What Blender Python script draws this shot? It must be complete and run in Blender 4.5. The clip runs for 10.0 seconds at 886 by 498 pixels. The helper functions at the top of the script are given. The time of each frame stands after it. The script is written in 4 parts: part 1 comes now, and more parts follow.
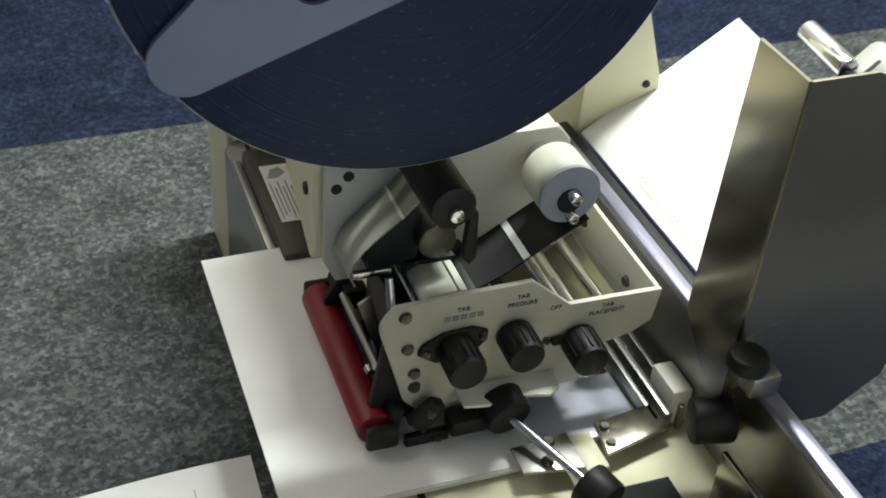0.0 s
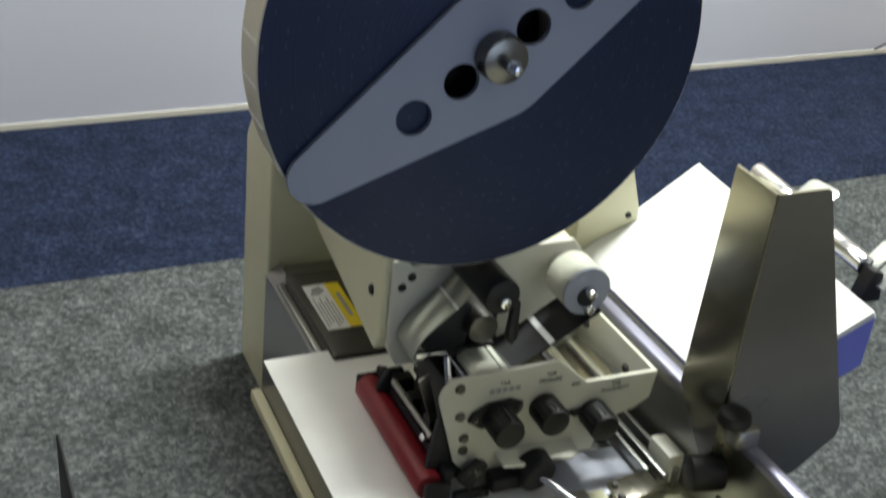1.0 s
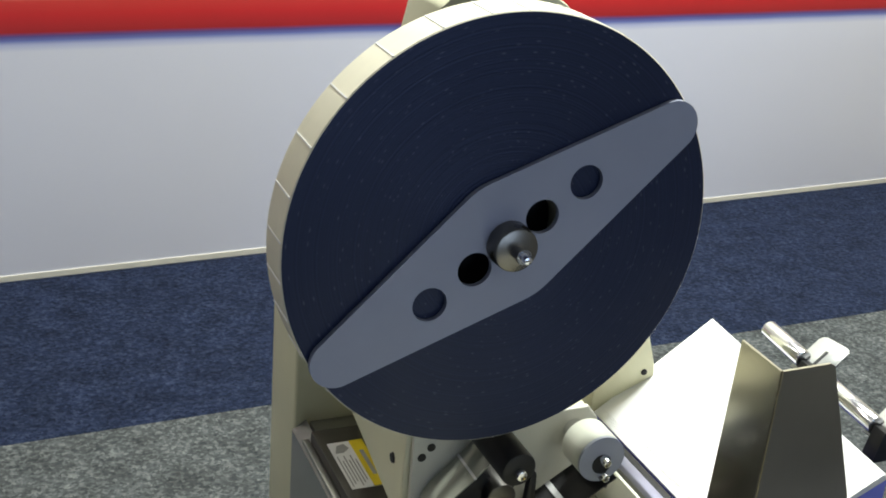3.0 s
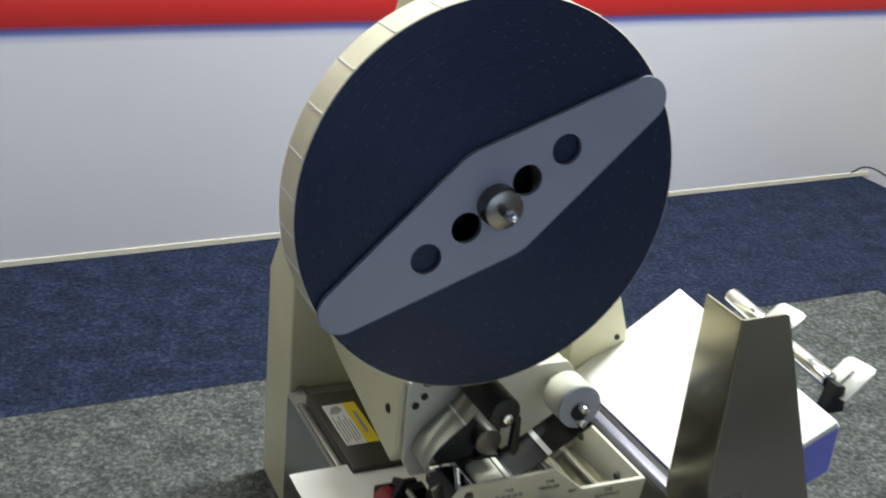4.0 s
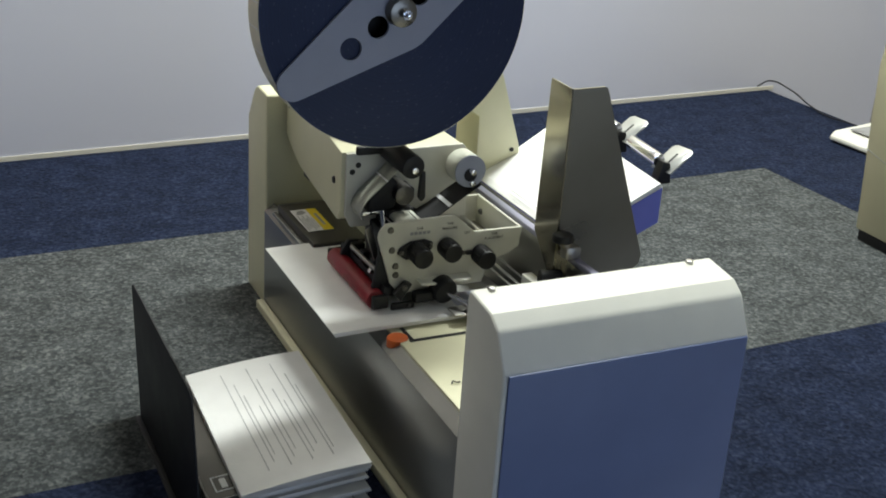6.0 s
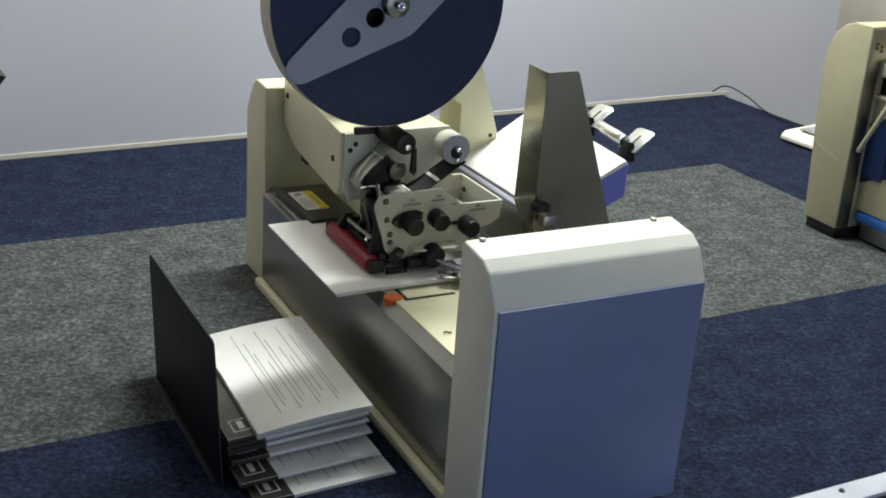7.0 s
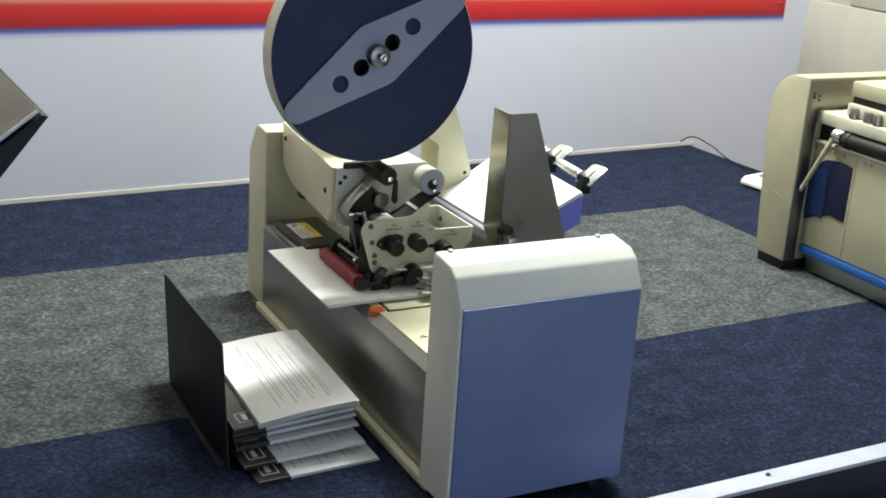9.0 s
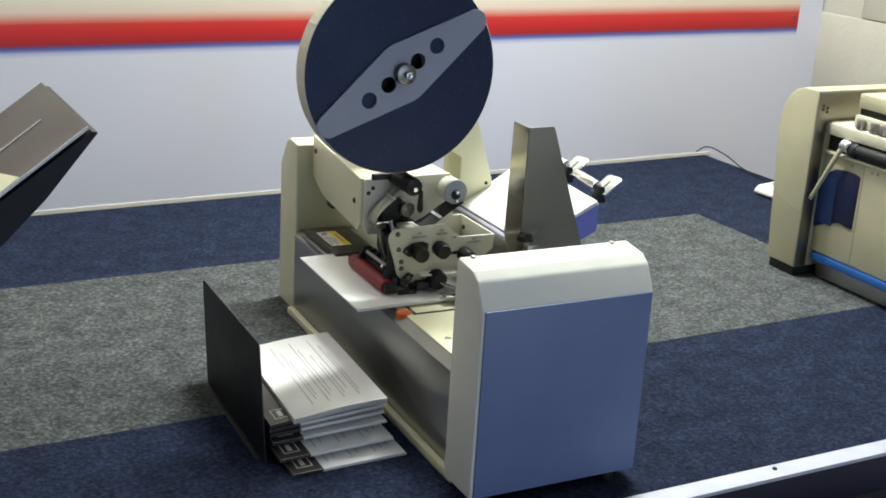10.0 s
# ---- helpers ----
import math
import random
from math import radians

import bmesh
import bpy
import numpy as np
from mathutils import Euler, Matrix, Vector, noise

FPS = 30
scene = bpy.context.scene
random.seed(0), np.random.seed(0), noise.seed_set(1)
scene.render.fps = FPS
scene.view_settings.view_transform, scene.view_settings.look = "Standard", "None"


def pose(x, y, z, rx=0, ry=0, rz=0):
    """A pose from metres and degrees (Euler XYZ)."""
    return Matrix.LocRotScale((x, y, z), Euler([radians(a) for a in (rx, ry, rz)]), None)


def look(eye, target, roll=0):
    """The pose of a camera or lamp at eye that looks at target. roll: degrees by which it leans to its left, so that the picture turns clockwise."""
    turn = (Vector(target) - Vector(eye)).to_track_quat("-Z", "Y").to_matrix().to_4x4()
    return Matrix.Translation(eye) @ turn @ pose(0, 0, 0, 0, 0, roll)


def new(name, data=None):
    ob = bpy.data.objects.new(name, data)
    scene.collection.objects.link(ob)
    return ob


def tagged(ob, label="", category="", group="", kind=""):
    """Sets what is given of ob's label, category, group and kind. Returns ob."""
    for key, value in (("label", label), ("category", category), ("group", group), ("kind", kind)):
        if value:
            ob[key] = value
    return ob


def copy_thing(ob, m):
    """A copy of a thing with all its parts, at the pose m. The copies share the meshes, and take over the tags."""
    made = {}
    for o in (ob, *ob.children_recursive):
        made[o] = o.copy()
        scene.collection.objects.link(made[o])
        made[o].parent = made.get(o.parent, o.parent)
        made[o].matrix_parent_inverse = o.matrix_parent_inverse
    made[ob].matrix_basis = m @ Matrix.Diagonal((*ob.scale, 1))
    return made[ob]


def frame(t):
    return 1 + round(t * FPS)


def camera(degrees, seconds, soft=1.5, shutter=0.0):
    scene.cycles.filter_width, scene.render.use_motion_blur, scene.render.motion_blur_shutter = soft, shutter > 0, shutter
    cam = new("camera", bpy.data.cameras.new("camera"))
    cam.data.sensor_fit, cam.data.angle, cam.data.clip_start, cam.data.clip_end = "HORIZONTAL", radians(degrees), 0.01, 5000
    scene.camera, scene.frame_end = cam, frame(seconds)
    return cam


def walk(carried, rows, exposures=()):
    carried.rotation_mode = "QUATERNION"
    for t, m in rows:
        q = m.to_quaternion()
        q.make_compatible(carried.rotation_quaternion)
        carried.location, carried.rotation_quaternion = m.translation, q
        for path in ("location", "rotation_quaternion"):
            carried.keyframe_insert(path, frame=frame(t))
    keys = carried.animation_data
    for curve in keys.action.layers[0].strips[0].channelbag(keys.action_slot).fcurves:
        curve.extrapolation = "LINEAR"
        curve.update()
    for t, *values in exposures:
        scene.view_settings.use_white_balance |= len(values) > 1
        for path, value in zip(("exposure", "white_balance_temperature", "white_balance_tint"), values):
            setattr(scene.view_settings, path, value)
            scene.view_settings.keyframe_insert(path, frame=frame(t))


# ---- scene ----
# ---------------------------------------------------------------- camera
LENS = 40.05
PATH = [
    (0, (-0.1104, -0.0939, 0.5465), -24.848, -36.641, -4.941),
    (0.5, (-0.1792, -0.1552, 0.5618), -27.798, -32.488, -6.360),
    (1, (-0.2278, -0.1913, 0.5805), -28.380, -28.069, -6.501),
    (1.5, (-0.2273, -0.1915, 0.6024), -26.793, -25.111, -5.231),
    (2, (-0.2228, -0.1960, 0.6183), -26.037, -23.547, -4.806),
    (3.5, (-0.2422, -0.2104, 0.6270), -26.777, -22.937, -5.317),
    (4, (-0.2711, -0.2597, 0.6265), -27.786, -22.593, -5.445),
    (4.5, (-0.2750, -0.3547, 0.6158), -26.826, -22.269, -4.463),
    (5, (-0.2950, -0.4635, 0.5983), -26.444, -22.177, -3.593),
    (5.5, (-0.3280, -0.5413, 0.5964), -27.093, -22.827, -3.728),
    (7, (-0.4542, -0.6988, 0.5894), -30.137, -21.353, -4.104),
    (7.5, (-0.4781, -0.7647, 0.5991), -29.948, -20.408, -3.961),
    (8, (-0.4966, -0.8072, 0.6052), -29.966, -19.569, -3.915),
    (8.5, (-0.5131, -0.8421, 0.6077), -30.111, -18.793, -3.884),
    (9, (-0.5234, -0.8653, 0.6092), -30.105, -18.422, -3.846),
    (9.5, (-0.5467, -0.8995, 0.6212), -29.533, -18.235, -3.580),
    (10, (-0.5628, -0.9290, 0.6310), -29.044, -18.061, -3.393),
]


def rig(x, y, z, yaw, pitch, roll):
    return pose(x, y, z, 90 + pitch, 0, yaw) @ pose(0, 0, 0, 0, 0, -roll)


cam = camera(LENS, 10.0, soft=1.8, shutter=0.5)
walk(cam, [(t, rig(*p, yaw, pitch, roll)) for t, p, yaw, pitch, roll in PATH],
     exposures=[(0, -0.15), (2, 0.0), (4, 0.0), (5, -0.2), (5.5, -0.3), (7, -0.22), (8.5, 0.12), (10, 0.18)])

# ---------------------------------------------------------------- light
world = bpy.data.worlds.new("room_air")
scene.world = world
world.use_nodes = True
world.node_tree.nodes["Background"].inputs[0].default_value = (0.75, 0.8, 1.0, 1)
world.node_tree.nodes["Background"].inputs[1].default_value = 0.02


def area(name, at, target, sx, sy, watts, colour):
    d = bpy.data.lights.new(name, "AREA")
    d.shape, d.size, d.size_y, d.energy, d.color = "RECTANGLE", sx, sy, watts, colour
    ob = new(name, d)
    ob.matrix_world = look(at, target)
    return ob


CEIL = 1.75
# All unseen; the second is an added weak fill from the front
LAMPS = [(0.60, 0.74, 0.80, 0.16), (0.75, -1.7, 1.25, 0.16), (-1.15, 0.97, 1.25, 0.16)]
WATTS = [48, 1.5, 5]
TINTS = [(0.95, 1.0, 0.95), (0.95, 1.0, 0.95), (1.0, 0.92, 0.80)]
for (lx, ly, sx, sy), w, tint in zip(LAMPS, WATTS, TINTS):
    area("fluorescent_light", (lx, ly, CEIL - 0.07), (lx, ly + 0.001, 0), sx, sy, w, tint)
area("window_daylight", (0.35, -3.19, 0.25), (0.35, 0.0, 0.25), 2.0, 1.1, 20, (0.58, 0.74, 1.0))


# ---------------------------------------------------------------- materials
def material(name, base=(0.5, 0.5, 0.5), rough=0.5, metal=0.0, vary=0.08, scale=40.0, bump=0.0, bscale=300.0, spec=0.5):
    m = bpy.data.materials.new(name)
    m.use_nodes = True
    t = m.node_tree
    b = t.nodes["Principled BSDF"]
    b.inputs["Roughness"].default_value, b.inputs["Metallic"].default_value = rough, metal
    b.inputs["Specular IOR Level"].default_value = spec
    co = t.nodes.new("ShaderNodeTexCoord")
    n1 = t.nodes.new("ShaderNodeTexNoise")
    n1.inputs["Scale"].default_value, n1.inputs["Detail"].default_value = scale, 5
    t.links.new(co.outputs["Object"], n1.inputs["Vector"])
    r = t.nodes.new("ShaderNodeValToRGB")
    lo = [max(0, c * (1 - vary)) for c in base]
    hi = [min(1, c * (1 + vary)) for c in base]
    r.color_ramp.elements[0].position, r.color_ramp.elements[1].position = 0.3, 0.7
    r.color_ramp.elements[0].color, r.color_ramp.elements[1].color = (*lo, 1), (*hi, 1)
    t.links.new(n1.outputs[0], r.inputs[0])
    t.links.new(r.outputs[0], b.inputs["Base Color"])
    mr = t.nodes.new("ShaderNodeMapRange")
    mr.inputs["To Min"].default_value, mr.inputs["To Max"].default_value = max(0, rough - 0.08), min(1, rough + 0.1)
    t.links.new(n1.outputs[0], mr.inputs[0])
    t.links.new(mr.outputs[0], b.inputs["Roughness"])
    if bump:
        n2 = t.nodes.new("ShaderNodeTexNoise")
        n2.inputs["Scale"].default_value, n2.inputs["Detail"].default_value = bscale, 4
        t.links.new(co.outputs["Object"], n2.inputs["Vector"])
        bp = t.nodes.new("ShaderNodeBump")
        bp.inputs["Strength"].default_value, bp.inputs["Distance"].default_value = bump, 0.002
        t.links.new(n2.outputs[0], bp.inputs["Height"])
        t.links.new(bp.outputs[0], b.inputs["Normal"])
    return m


def carpet_material(name, dark, mid, light, fleck):
    m = material(name, mid, 0.95, spec=0.1)
    t = m.node_tree
    b = t.nodes["Principled BSDF"]
    co = t.nodes.new("ShaderNodeTexCoord")
    v = t.nodes.new("ShaderNodeTexVoronoi")
    v.inputs["Scale"].default_value = 330
    n = t.nodes.new("ShaderNodeTexNoise")
    n.inputs["Scale"].default_value, n.inputs["Detail"].default_value = 150, 6
    n2 = t.nodes.new("ShaderNodeTexNoise")
    n2.inputs["Scale"].default_value, n2.inputs["Detail"].default_value = 28, 4
    for x in (v, n, n2):
        t.links.new(co.outputs["Object"], x.inputs["Vector"])
    sep = t.nodes.new("ShaderNodeSeparateColor")
    t.links.new(v.outputs["Color"], sep.inputs[0])
    mix = t.nodes.new("ShaderNodeMath")
    mix.operation = "MULTIPLY_ADD"
    mix.inputs[1].default_value = fleck
    t.links.new(sep.outputs[0], mix.inputs[0])
    m3 = t.nodes.new("ShaderNodeMath")
    m3.operation = "MULTIPLY"
    m3.inputs[1].default_value = 1 - fleck
    t.links.new(n.outputs[0], m3.inputs[0])
    t.links.new(m3.outputs[0], mix.inputs[2])
    r = t.nodes.new("ShaderNodeValToRGB")
    e = r.color_ramp.elements
    e[0].position, e[0].color = 0.25, (*dark, 1)
    e[1].position, e[1].color = 0.78, (*light, 1)
    k = e.new(0.5)
    k.color = (*mid, 1)
    t.links.new(mix.outputs[0], r.inputs[0])
    hs = t.nodes.new("ShaderNodeHueSaturation")
    mr = t.nodes.new("ShaderNodeMapRange")
    mr.inputs["From Min"].default_value, mr.inputs["From Max"].default_value = 0.3, 0.7
    mr.inputs["To Min"].default_value, mr.inputs["To Max"].default_value = 0.72, 1.28
    t.links.new(n2.outputs[0], mr.inputs[0])
    t.links.new(mr.outputs[0], hs.inputs["Value"])
    t.links.new(r.outputs[0], hs.inputs["Color"])
    t.links.new(hs.outputs[0], b.inputs["Base Color"])
    bp = t.nodes.new("ShaderNodeBump")
    bp.inputs["Strength"].default_value, bp.inputs["Distance"].default_value = 0.9, 0.003
    t.links.new(mix.outputs[0], bp.inputs["Height"])
    t.links.new(bp.outputs[0], b.inputs["Normal"])
    return m


def brushed_material(name, base, rough, stretch):
    """Rolled sheet steel: fine streaks along one axis."""
    m = material(name, base, rough, 1.0, 0.12, 8)
    t = m.node_tree
    b = t.nodes["Principled BSDF"]
    co = t.nodes.new("ShaderNodeTexCoord")
    mp = t.nodes.new("ShaderNodeMapping")
    mp.inputs["Scale"].default_value = stretch
    n = t.nodes.new("ShaderNodeTexNoise")
    n.inputs["Scale"].default_value, n.inputs["Detail"].default_value = 40, 3
    t.links.new(co.outputs["Object"], mp.inputs[0])
    t.links.new(mp.outputs[0], n.inputs["Vector"])
    bp = t.nodes.new("ShaderNodeBump")
    bp.inputs["Strength"].default_value, bp.inputs["Distance"].default_value = 0.12, 0.001
    t.links.new(n.outputs[0], bp.inputs["Height"])
    t.links.new(bp.outputs[0], b.inputs["Normal"])
    return m


def roll_face_material():
    """Edge of wound label tape: near-black navy, faint rings, pale flecks."""
    m = material("wound_tape_edge", (0.012, 0.015, 0.033), 0.40, 0, 0.25, 25, spec=0.48)
    t = m.node_tree
    b = t.nodes["Principled BSDF"]
    # bluish sheen of reflected daylight put into the specular tint
    b.inputs["Specular Tint"].default_value = (0.55, 0.65, 1.0, 1)
    co = t.nodes.new("ShaderNodeTexCoord")
    sx = t.nodes.new("ShaderNodeSeparateXYZ")
    t.links.new(co.outputs["Object"], sx.inputs[0])
    flat = t.nodes.new("ShaderNodeCombineXYZ")
    t.links.new(sx.outputs[0], flat.inputs[0])
    t.links.new(sx.outputs[2], flat.inputs[1])
    le = t.nodes.new("ShaderNodeVectorMath")
    le.operation = "LENGTH"
    t.links.new(flat.outputs[0], le.inputs[0])
    an = t.nodes.new("ShaderNodeMath")
    an.operation = "ARCTAN2"
    t.links.new(sx.outputs[2], an.inputs[0])
    t.links.new(sx.outputs[0], an.inputs[1])
    polar = t.nodes.new("ShaderNodeCombineXYZ")
    t.links.new(le.outputs["Value"], polar.inputs[0])
    am = t.nodes.new("ShaderNodeMath")
    am.operation = "MULTIPLY"
    am.inputs[1].default_value = 0.02
    t.links.new(an.outputs[0], am.inputs[0])
    t.links.new(am.outputs[0], polar.inputs[1])
    mp = t.nodes.new("ShaderNodeMapping")
    mp.inputs["Scale"].default_value = (330, 620, 1)
    t.links.new(polar.outputs[0], mp.inputs[0])
    v = t.nodes.new("ShaderNodeTexVoronoi")
    v.inputs["Scale"].default_value = 0.95
    t.links.new(mp.outputs[0], v.inputs["Vector"])
    dots = t.nodes.new("ShaderNodeValToRGB")
    dots.color_ramp.elements[0].position, dots.color_ramp.elements[0].color = 0.03, (0.085, 0.088, 0.10, 1)
    dots.color_ramp.elements[1].position, dots.color_ramp.elements[1].color = 0.20, (0, 0, 0, 1)
    t.links.new(v.outputs["Distance"], dots.inputs[0])
    w = t.nodes.new("ShaderNodeTexNoise")
    w.noise_dimensions = "1D"
    w.inputs["Scale"].default_value, w.inputs["Detail"].default_value = 900, 3
    t.links.new(le.outputs["Value"], w.inputs["W"])
    rings = t.nodes.new("ShaderNodeValToRGB")
    rings.color_ramp.elements[0].position, rings.color_ramp.elements[0].color = 0.35, (0.0062, 0.009, 0.025, 1)
    rings.color_ramp.elements[1].position, rings.color_ramp.elements[1].color = 0.75, (0.0112, 0.016, 0.045, 1)
    t.links.new(w.outputs[0], rings.inputs[0])
    ad = t.nodes.new("ShaderNodeMix")
    ad.data_type, ad.blend_type = "RGBA", "ADD"
    ad.inputs[0].default_value = 0.6
    t.links.new(rings.outputs[0], ad.inputs[6])
    t.links.new(dots.outputs[0], ad.inputs[7])
    t.links.new(ad.outputs[2], b.inputs["Base Color"])
    bp = t.nodes.new("ShaderNodeBump")
    bp.inputs["Strength"].default_value, bp.inputs["Distance"].default_value = 0.35, 0.0006
    t.links.new(w.outputs[0], bp.inputs["Height"])
    t.links.new(bp.outputs[0], b.inputs["Normal"])
    return m


def printed_sheet_material():
    """White card with faint grey text columns."""
    m = material("printed_paper", (0.84, 0.84, 0.83), 0.55, 0, 0.04, 30, 0.05, 200)
    return m


CREAM = material("cream_powder_coat", (0.70, 0.68, 0.48), 0.42, 0, 0.03, 30, 0.05, 900)
PALE = material("off_white_powder_coat", (0.80, 0.79, 0.70), 0.4, 0, 0.03, 30, 0.05, 900)
# PALE greyed down: shade on the head and mounting plates put into the colour
PALE_SHADED = material("off_white_paint_shaded", (0.60, 0.59, 0.51), 0.4, 0, 0.04, 30, 0.05, 900)
COVER_PAINT = material("warm_white_powder_coat", (0.80, 0.80, 0.72), 0.42, 0, 0.03, 30, 0.05, 900)
GUARD_GREY = material("dark_brown_grey_paint", (0.050, 0.046, 0.038), 0.45, 0.2, 0.2, 30)
DARK_NICKEL = material("dark_turned_steel", (0.20, 0.19, 0.17), 0.28, 1.0, 0.1, 60)
NAVY_FASCIA = material("dark_navy_laminate", (0.012, 0.012, 0.035), 0.4, 0, 0.15, 12)
BLUE_PANEL = material("slate_blue_paint", (0.155, 0.20, 0.37), 0.45, 0, 0.05, 20, 0.05, 900)
VIOLET = material("violet_blue_enamel", (0.18, 0.20, 0.62), 0.4, 0, 0.06, 20)
STEEL = brushed_material("brushed_steel_upright", (0.36, 0.34, 0.29), 0.22, (1, 1, 0.04))
GUIDE_STEEL = brushed_material("satin_steel_guide", (0.37, 0.345, 0.28), 0.30, (1, 1, 0.04))
M2_BEIGE = material("dark_beige_paint", (0.44, 0.415, 0.28), 0.42, 0, 0.06, 14, 0.05, 900)
M2_PALE = material("dull_pale_paint", (0.56, 0.54, 0.42), 0.4, 0, 0.05, 20, 0.05, 900)
# Grey-brown that stands for shade on the second machine's cover front
M2_FACE_SHADE = brushed_material("cover_face_shade", (0.27, 0.25, 0.21), 0.40, (1, 1, 0.06))
STEEL_LONG = brushed_material("brushed_steel_long", (0.40, 0.40, 0.385), 0.38, (1, 0.04, 1))
# Side-plate steel darkened: the edge's dark reflection put into its base colour
STEEL_EDGE_DARKENED = brushed_material("bent_steel_dark_reflection", (0.24, 0.24, 0.24), 0.36, (1, 0.04, 1))
CHROME = material("polished_chrome", (0.75, 0.75, 0.78), 0.12, 1.0, 0.03, 60)
NICKEL = material("satin_nickel", (0.38, 0.37, 0.35), 0.36, 1.0, 0.05, 80)
SCREW = material("blackened_screw_steel", (0.12, 0.115, 0.11), 0.35, 0.9, 0.15, 90)
BLACK = material("black_plastic", (0.010, 0.010, 0.011), 0.5, 0, 0.2, 80, spec=0.35)
BLACK_PAINT = material("black_painted_metal", (0.016, 0.017, 0.020), 0.55, 0, 0.2, 40, spec=0.3)
RUBBER = material("black_rubber_belt", (0.008, 0.008, 0.009), 0.7, 0, 0.2, 60)
# Violet-blue of the rail's highlights is put into its base colour
RAIL = material("rail_with_violet_highlight", (0.38, 0.38, 0.52), 0.34, 0.8, 0.1, 30)
RED = material("dark_red_rubber", (0.21, 0.006, 0.014), 0.45, 0, 0.12, 60, 0.05, 400)
ORANGE = material("orange_rubber", (0.6, 0.12, 0.02), 0.5, 0, 0.1, 60)
CLEAR_TAB = material("grey_clear_plastic", (0.42, 0.43, 0.42), 0.18, 0.4, 0.1, 60)
PADDLE = material("blue_grey_paint", (0.27, 0.29, 0.38), 0.42, 0, 0.03, 40)
ROLL_FACE = roll_face_material()
ROLL_RIM = material("cream_label_tape", (0.72, 0.68, 0.54), 0.45, 0, 0.05, 60)
NYLON = material("white_nylon", (0.55, 0.56, 0.48), 0.5, 0, 0.08, 30, 0.05, 300)
NYLON_END = material("grey_blue_nylon", (0.33, 0.35, 0.42), 0.45, 0, 0.05, 40)
TAPE = material("translucent_label_web", (0.30, 0.31, 0.26), 0.3, 0, 0.08, 30)
PAPER = printed_sheet_material()
PALE_INK = material("faint_grey_ink", (0.45, 0.45, 0.46), 0.7, 0, 0.2, 60)
INK = material("grey_ink", (0.3, 0.3, 0.3), 0.7, 0, 0.2, 60)
DARK_INK = material("brown_black_ink", (0.030, 0.025, 0.020), 0.45, 0, 0.25, 40)
YELLOW = material("yellow_label", (0.75, 0.58, 0.02), 0.5, 0, 0.05, 40)
LABEL = material("white_label", (0.75, 0.75, 0.75), 0.5, 0, 0.04, 40)
AMBER = material("amber_rubber", (0.55, 0.42, 0.09), 0.45, 0, 0.1, 40)
WALL_WHITE = material("lilac_white_wall_board", (0.66, 0.66, 0.75), 0.6, 0, 0.03, 2, 0.03, 200)
WALL_CREAM = material("cream_wall_board", (0.74, 0.70, 0.60), 0.6, 0, 0.03, 3, 0.03, 200)
# Assumed colour for the unseen walls, dark to limit bounced light
WALL_FAR = material("grey_blue_wall_paint", (0.22, 0.25, 0.33), 0.7, 0, 0.04, 2)
BLOCK = material("cream_painted_block", (0.45, 0.42, 0.36), 0.7, 0, 0.06, 8, 0.4, 90)
def banner_material():
    """Printed wall panel: cream above, a soft-edged red band with a blue fringe at its foot."""
    m = material("printed_banner", (0.74, 0.70, 0.60), 0.5, 0, 0.03, 3)
    t = m.node_tree
    b = t.nodes["Principled BSDF"]
    co = t.nodes.new("ShaderNodeTexCoord")
    sx = t.nodes.new("ShaderNodeSeparateXYZ")
    t.links.new(co.outputs["Object"], sx.inputs[0])
    n = t.nodes.new("ShaderNodeTexNoise")
    n.inputs["Scale"].default_value = 4
    t.links.new(co.outputs["Object"], n.inputs["Vector"])
    ma = t.nodes.new("ShaderNodeMath")
    ma.operation = "MULTIPLY_ADD"
    ma.inputs[1].default_value, ma.inputs[2].default_value = 0.004, -0.002
    t.links.new(n.outputs[0], ma.inputs[0])
    ad = t.nodes.new("ShaderNodeMath")
    ad.operation = "ADD"
    t.links.new(sx.outputs[2], ad.inputs[0])
    t.links.new(ma.outputs[0], ad.inputs[1])
    mr = t.nodes.new("ShaderNodeMapRange")
    mr.inputs["From Min"].default_value, mr.inputs["From Max"].default_value = 0.0, 0.1
    t.links.new(ad.outputs[0], mr.inputs[0])
    r = t.nodes.new("ShaderNodeValToRGB")
    e = r.color_ramp.elements
    e[0].position, e[0].color = 0.02, (0.66, 0.66, 0.75, 1)
    e[1].position, e[1].color = 1.0, (0.74, 0.70, 0.60, 1)
    for p, c in ((0.09, (0.45, 0.47, 0.66)), (0.14, (0.13, 0.16, 0.42)), (0.185, (0.10, 0.06, 0.22)), (0.23, (0.36, 0.010, 0.014)),
                 (0.42, (0.55, 0.014, 0.016)), (0.56, (0.60, 0.035, 0.028)), (0.64, (0.66, 0.25, 0.19)), (0.76, (0.73, 0.58, 0.48))):
        k = e.new(p)
        k.color = (*c, 1)
    t.links.new(mr.outputs[0], r.inputs[0])
    t.links.new(r.outputs[0], b.inputs["Base Color"])
    return m


BANNER = banner_material()
CHUTE = brushed_material("bare_chute_steel", (0.165, 0.148, 0.15), 0.36, (0.3, 1, 1))
CARPET_BLUE = carpet_material("navy_carpet", (0.0055, 0.008, 0.019), (0.0122, 0.018, 0.040), (0.031, 0.041, 0.076), 0.3)
CARPET_GREY = carpet_material("grey_carpet", (0.032, 0.037, 0.039), (0.066, 0.072, 0.074), (0.150, 0.160, 0.157), 0.32)
ALUMINIUM = material("aluminium_edging", (0.56, 0.58, 0.68), 0.35, 0.1, 0.08, 30)
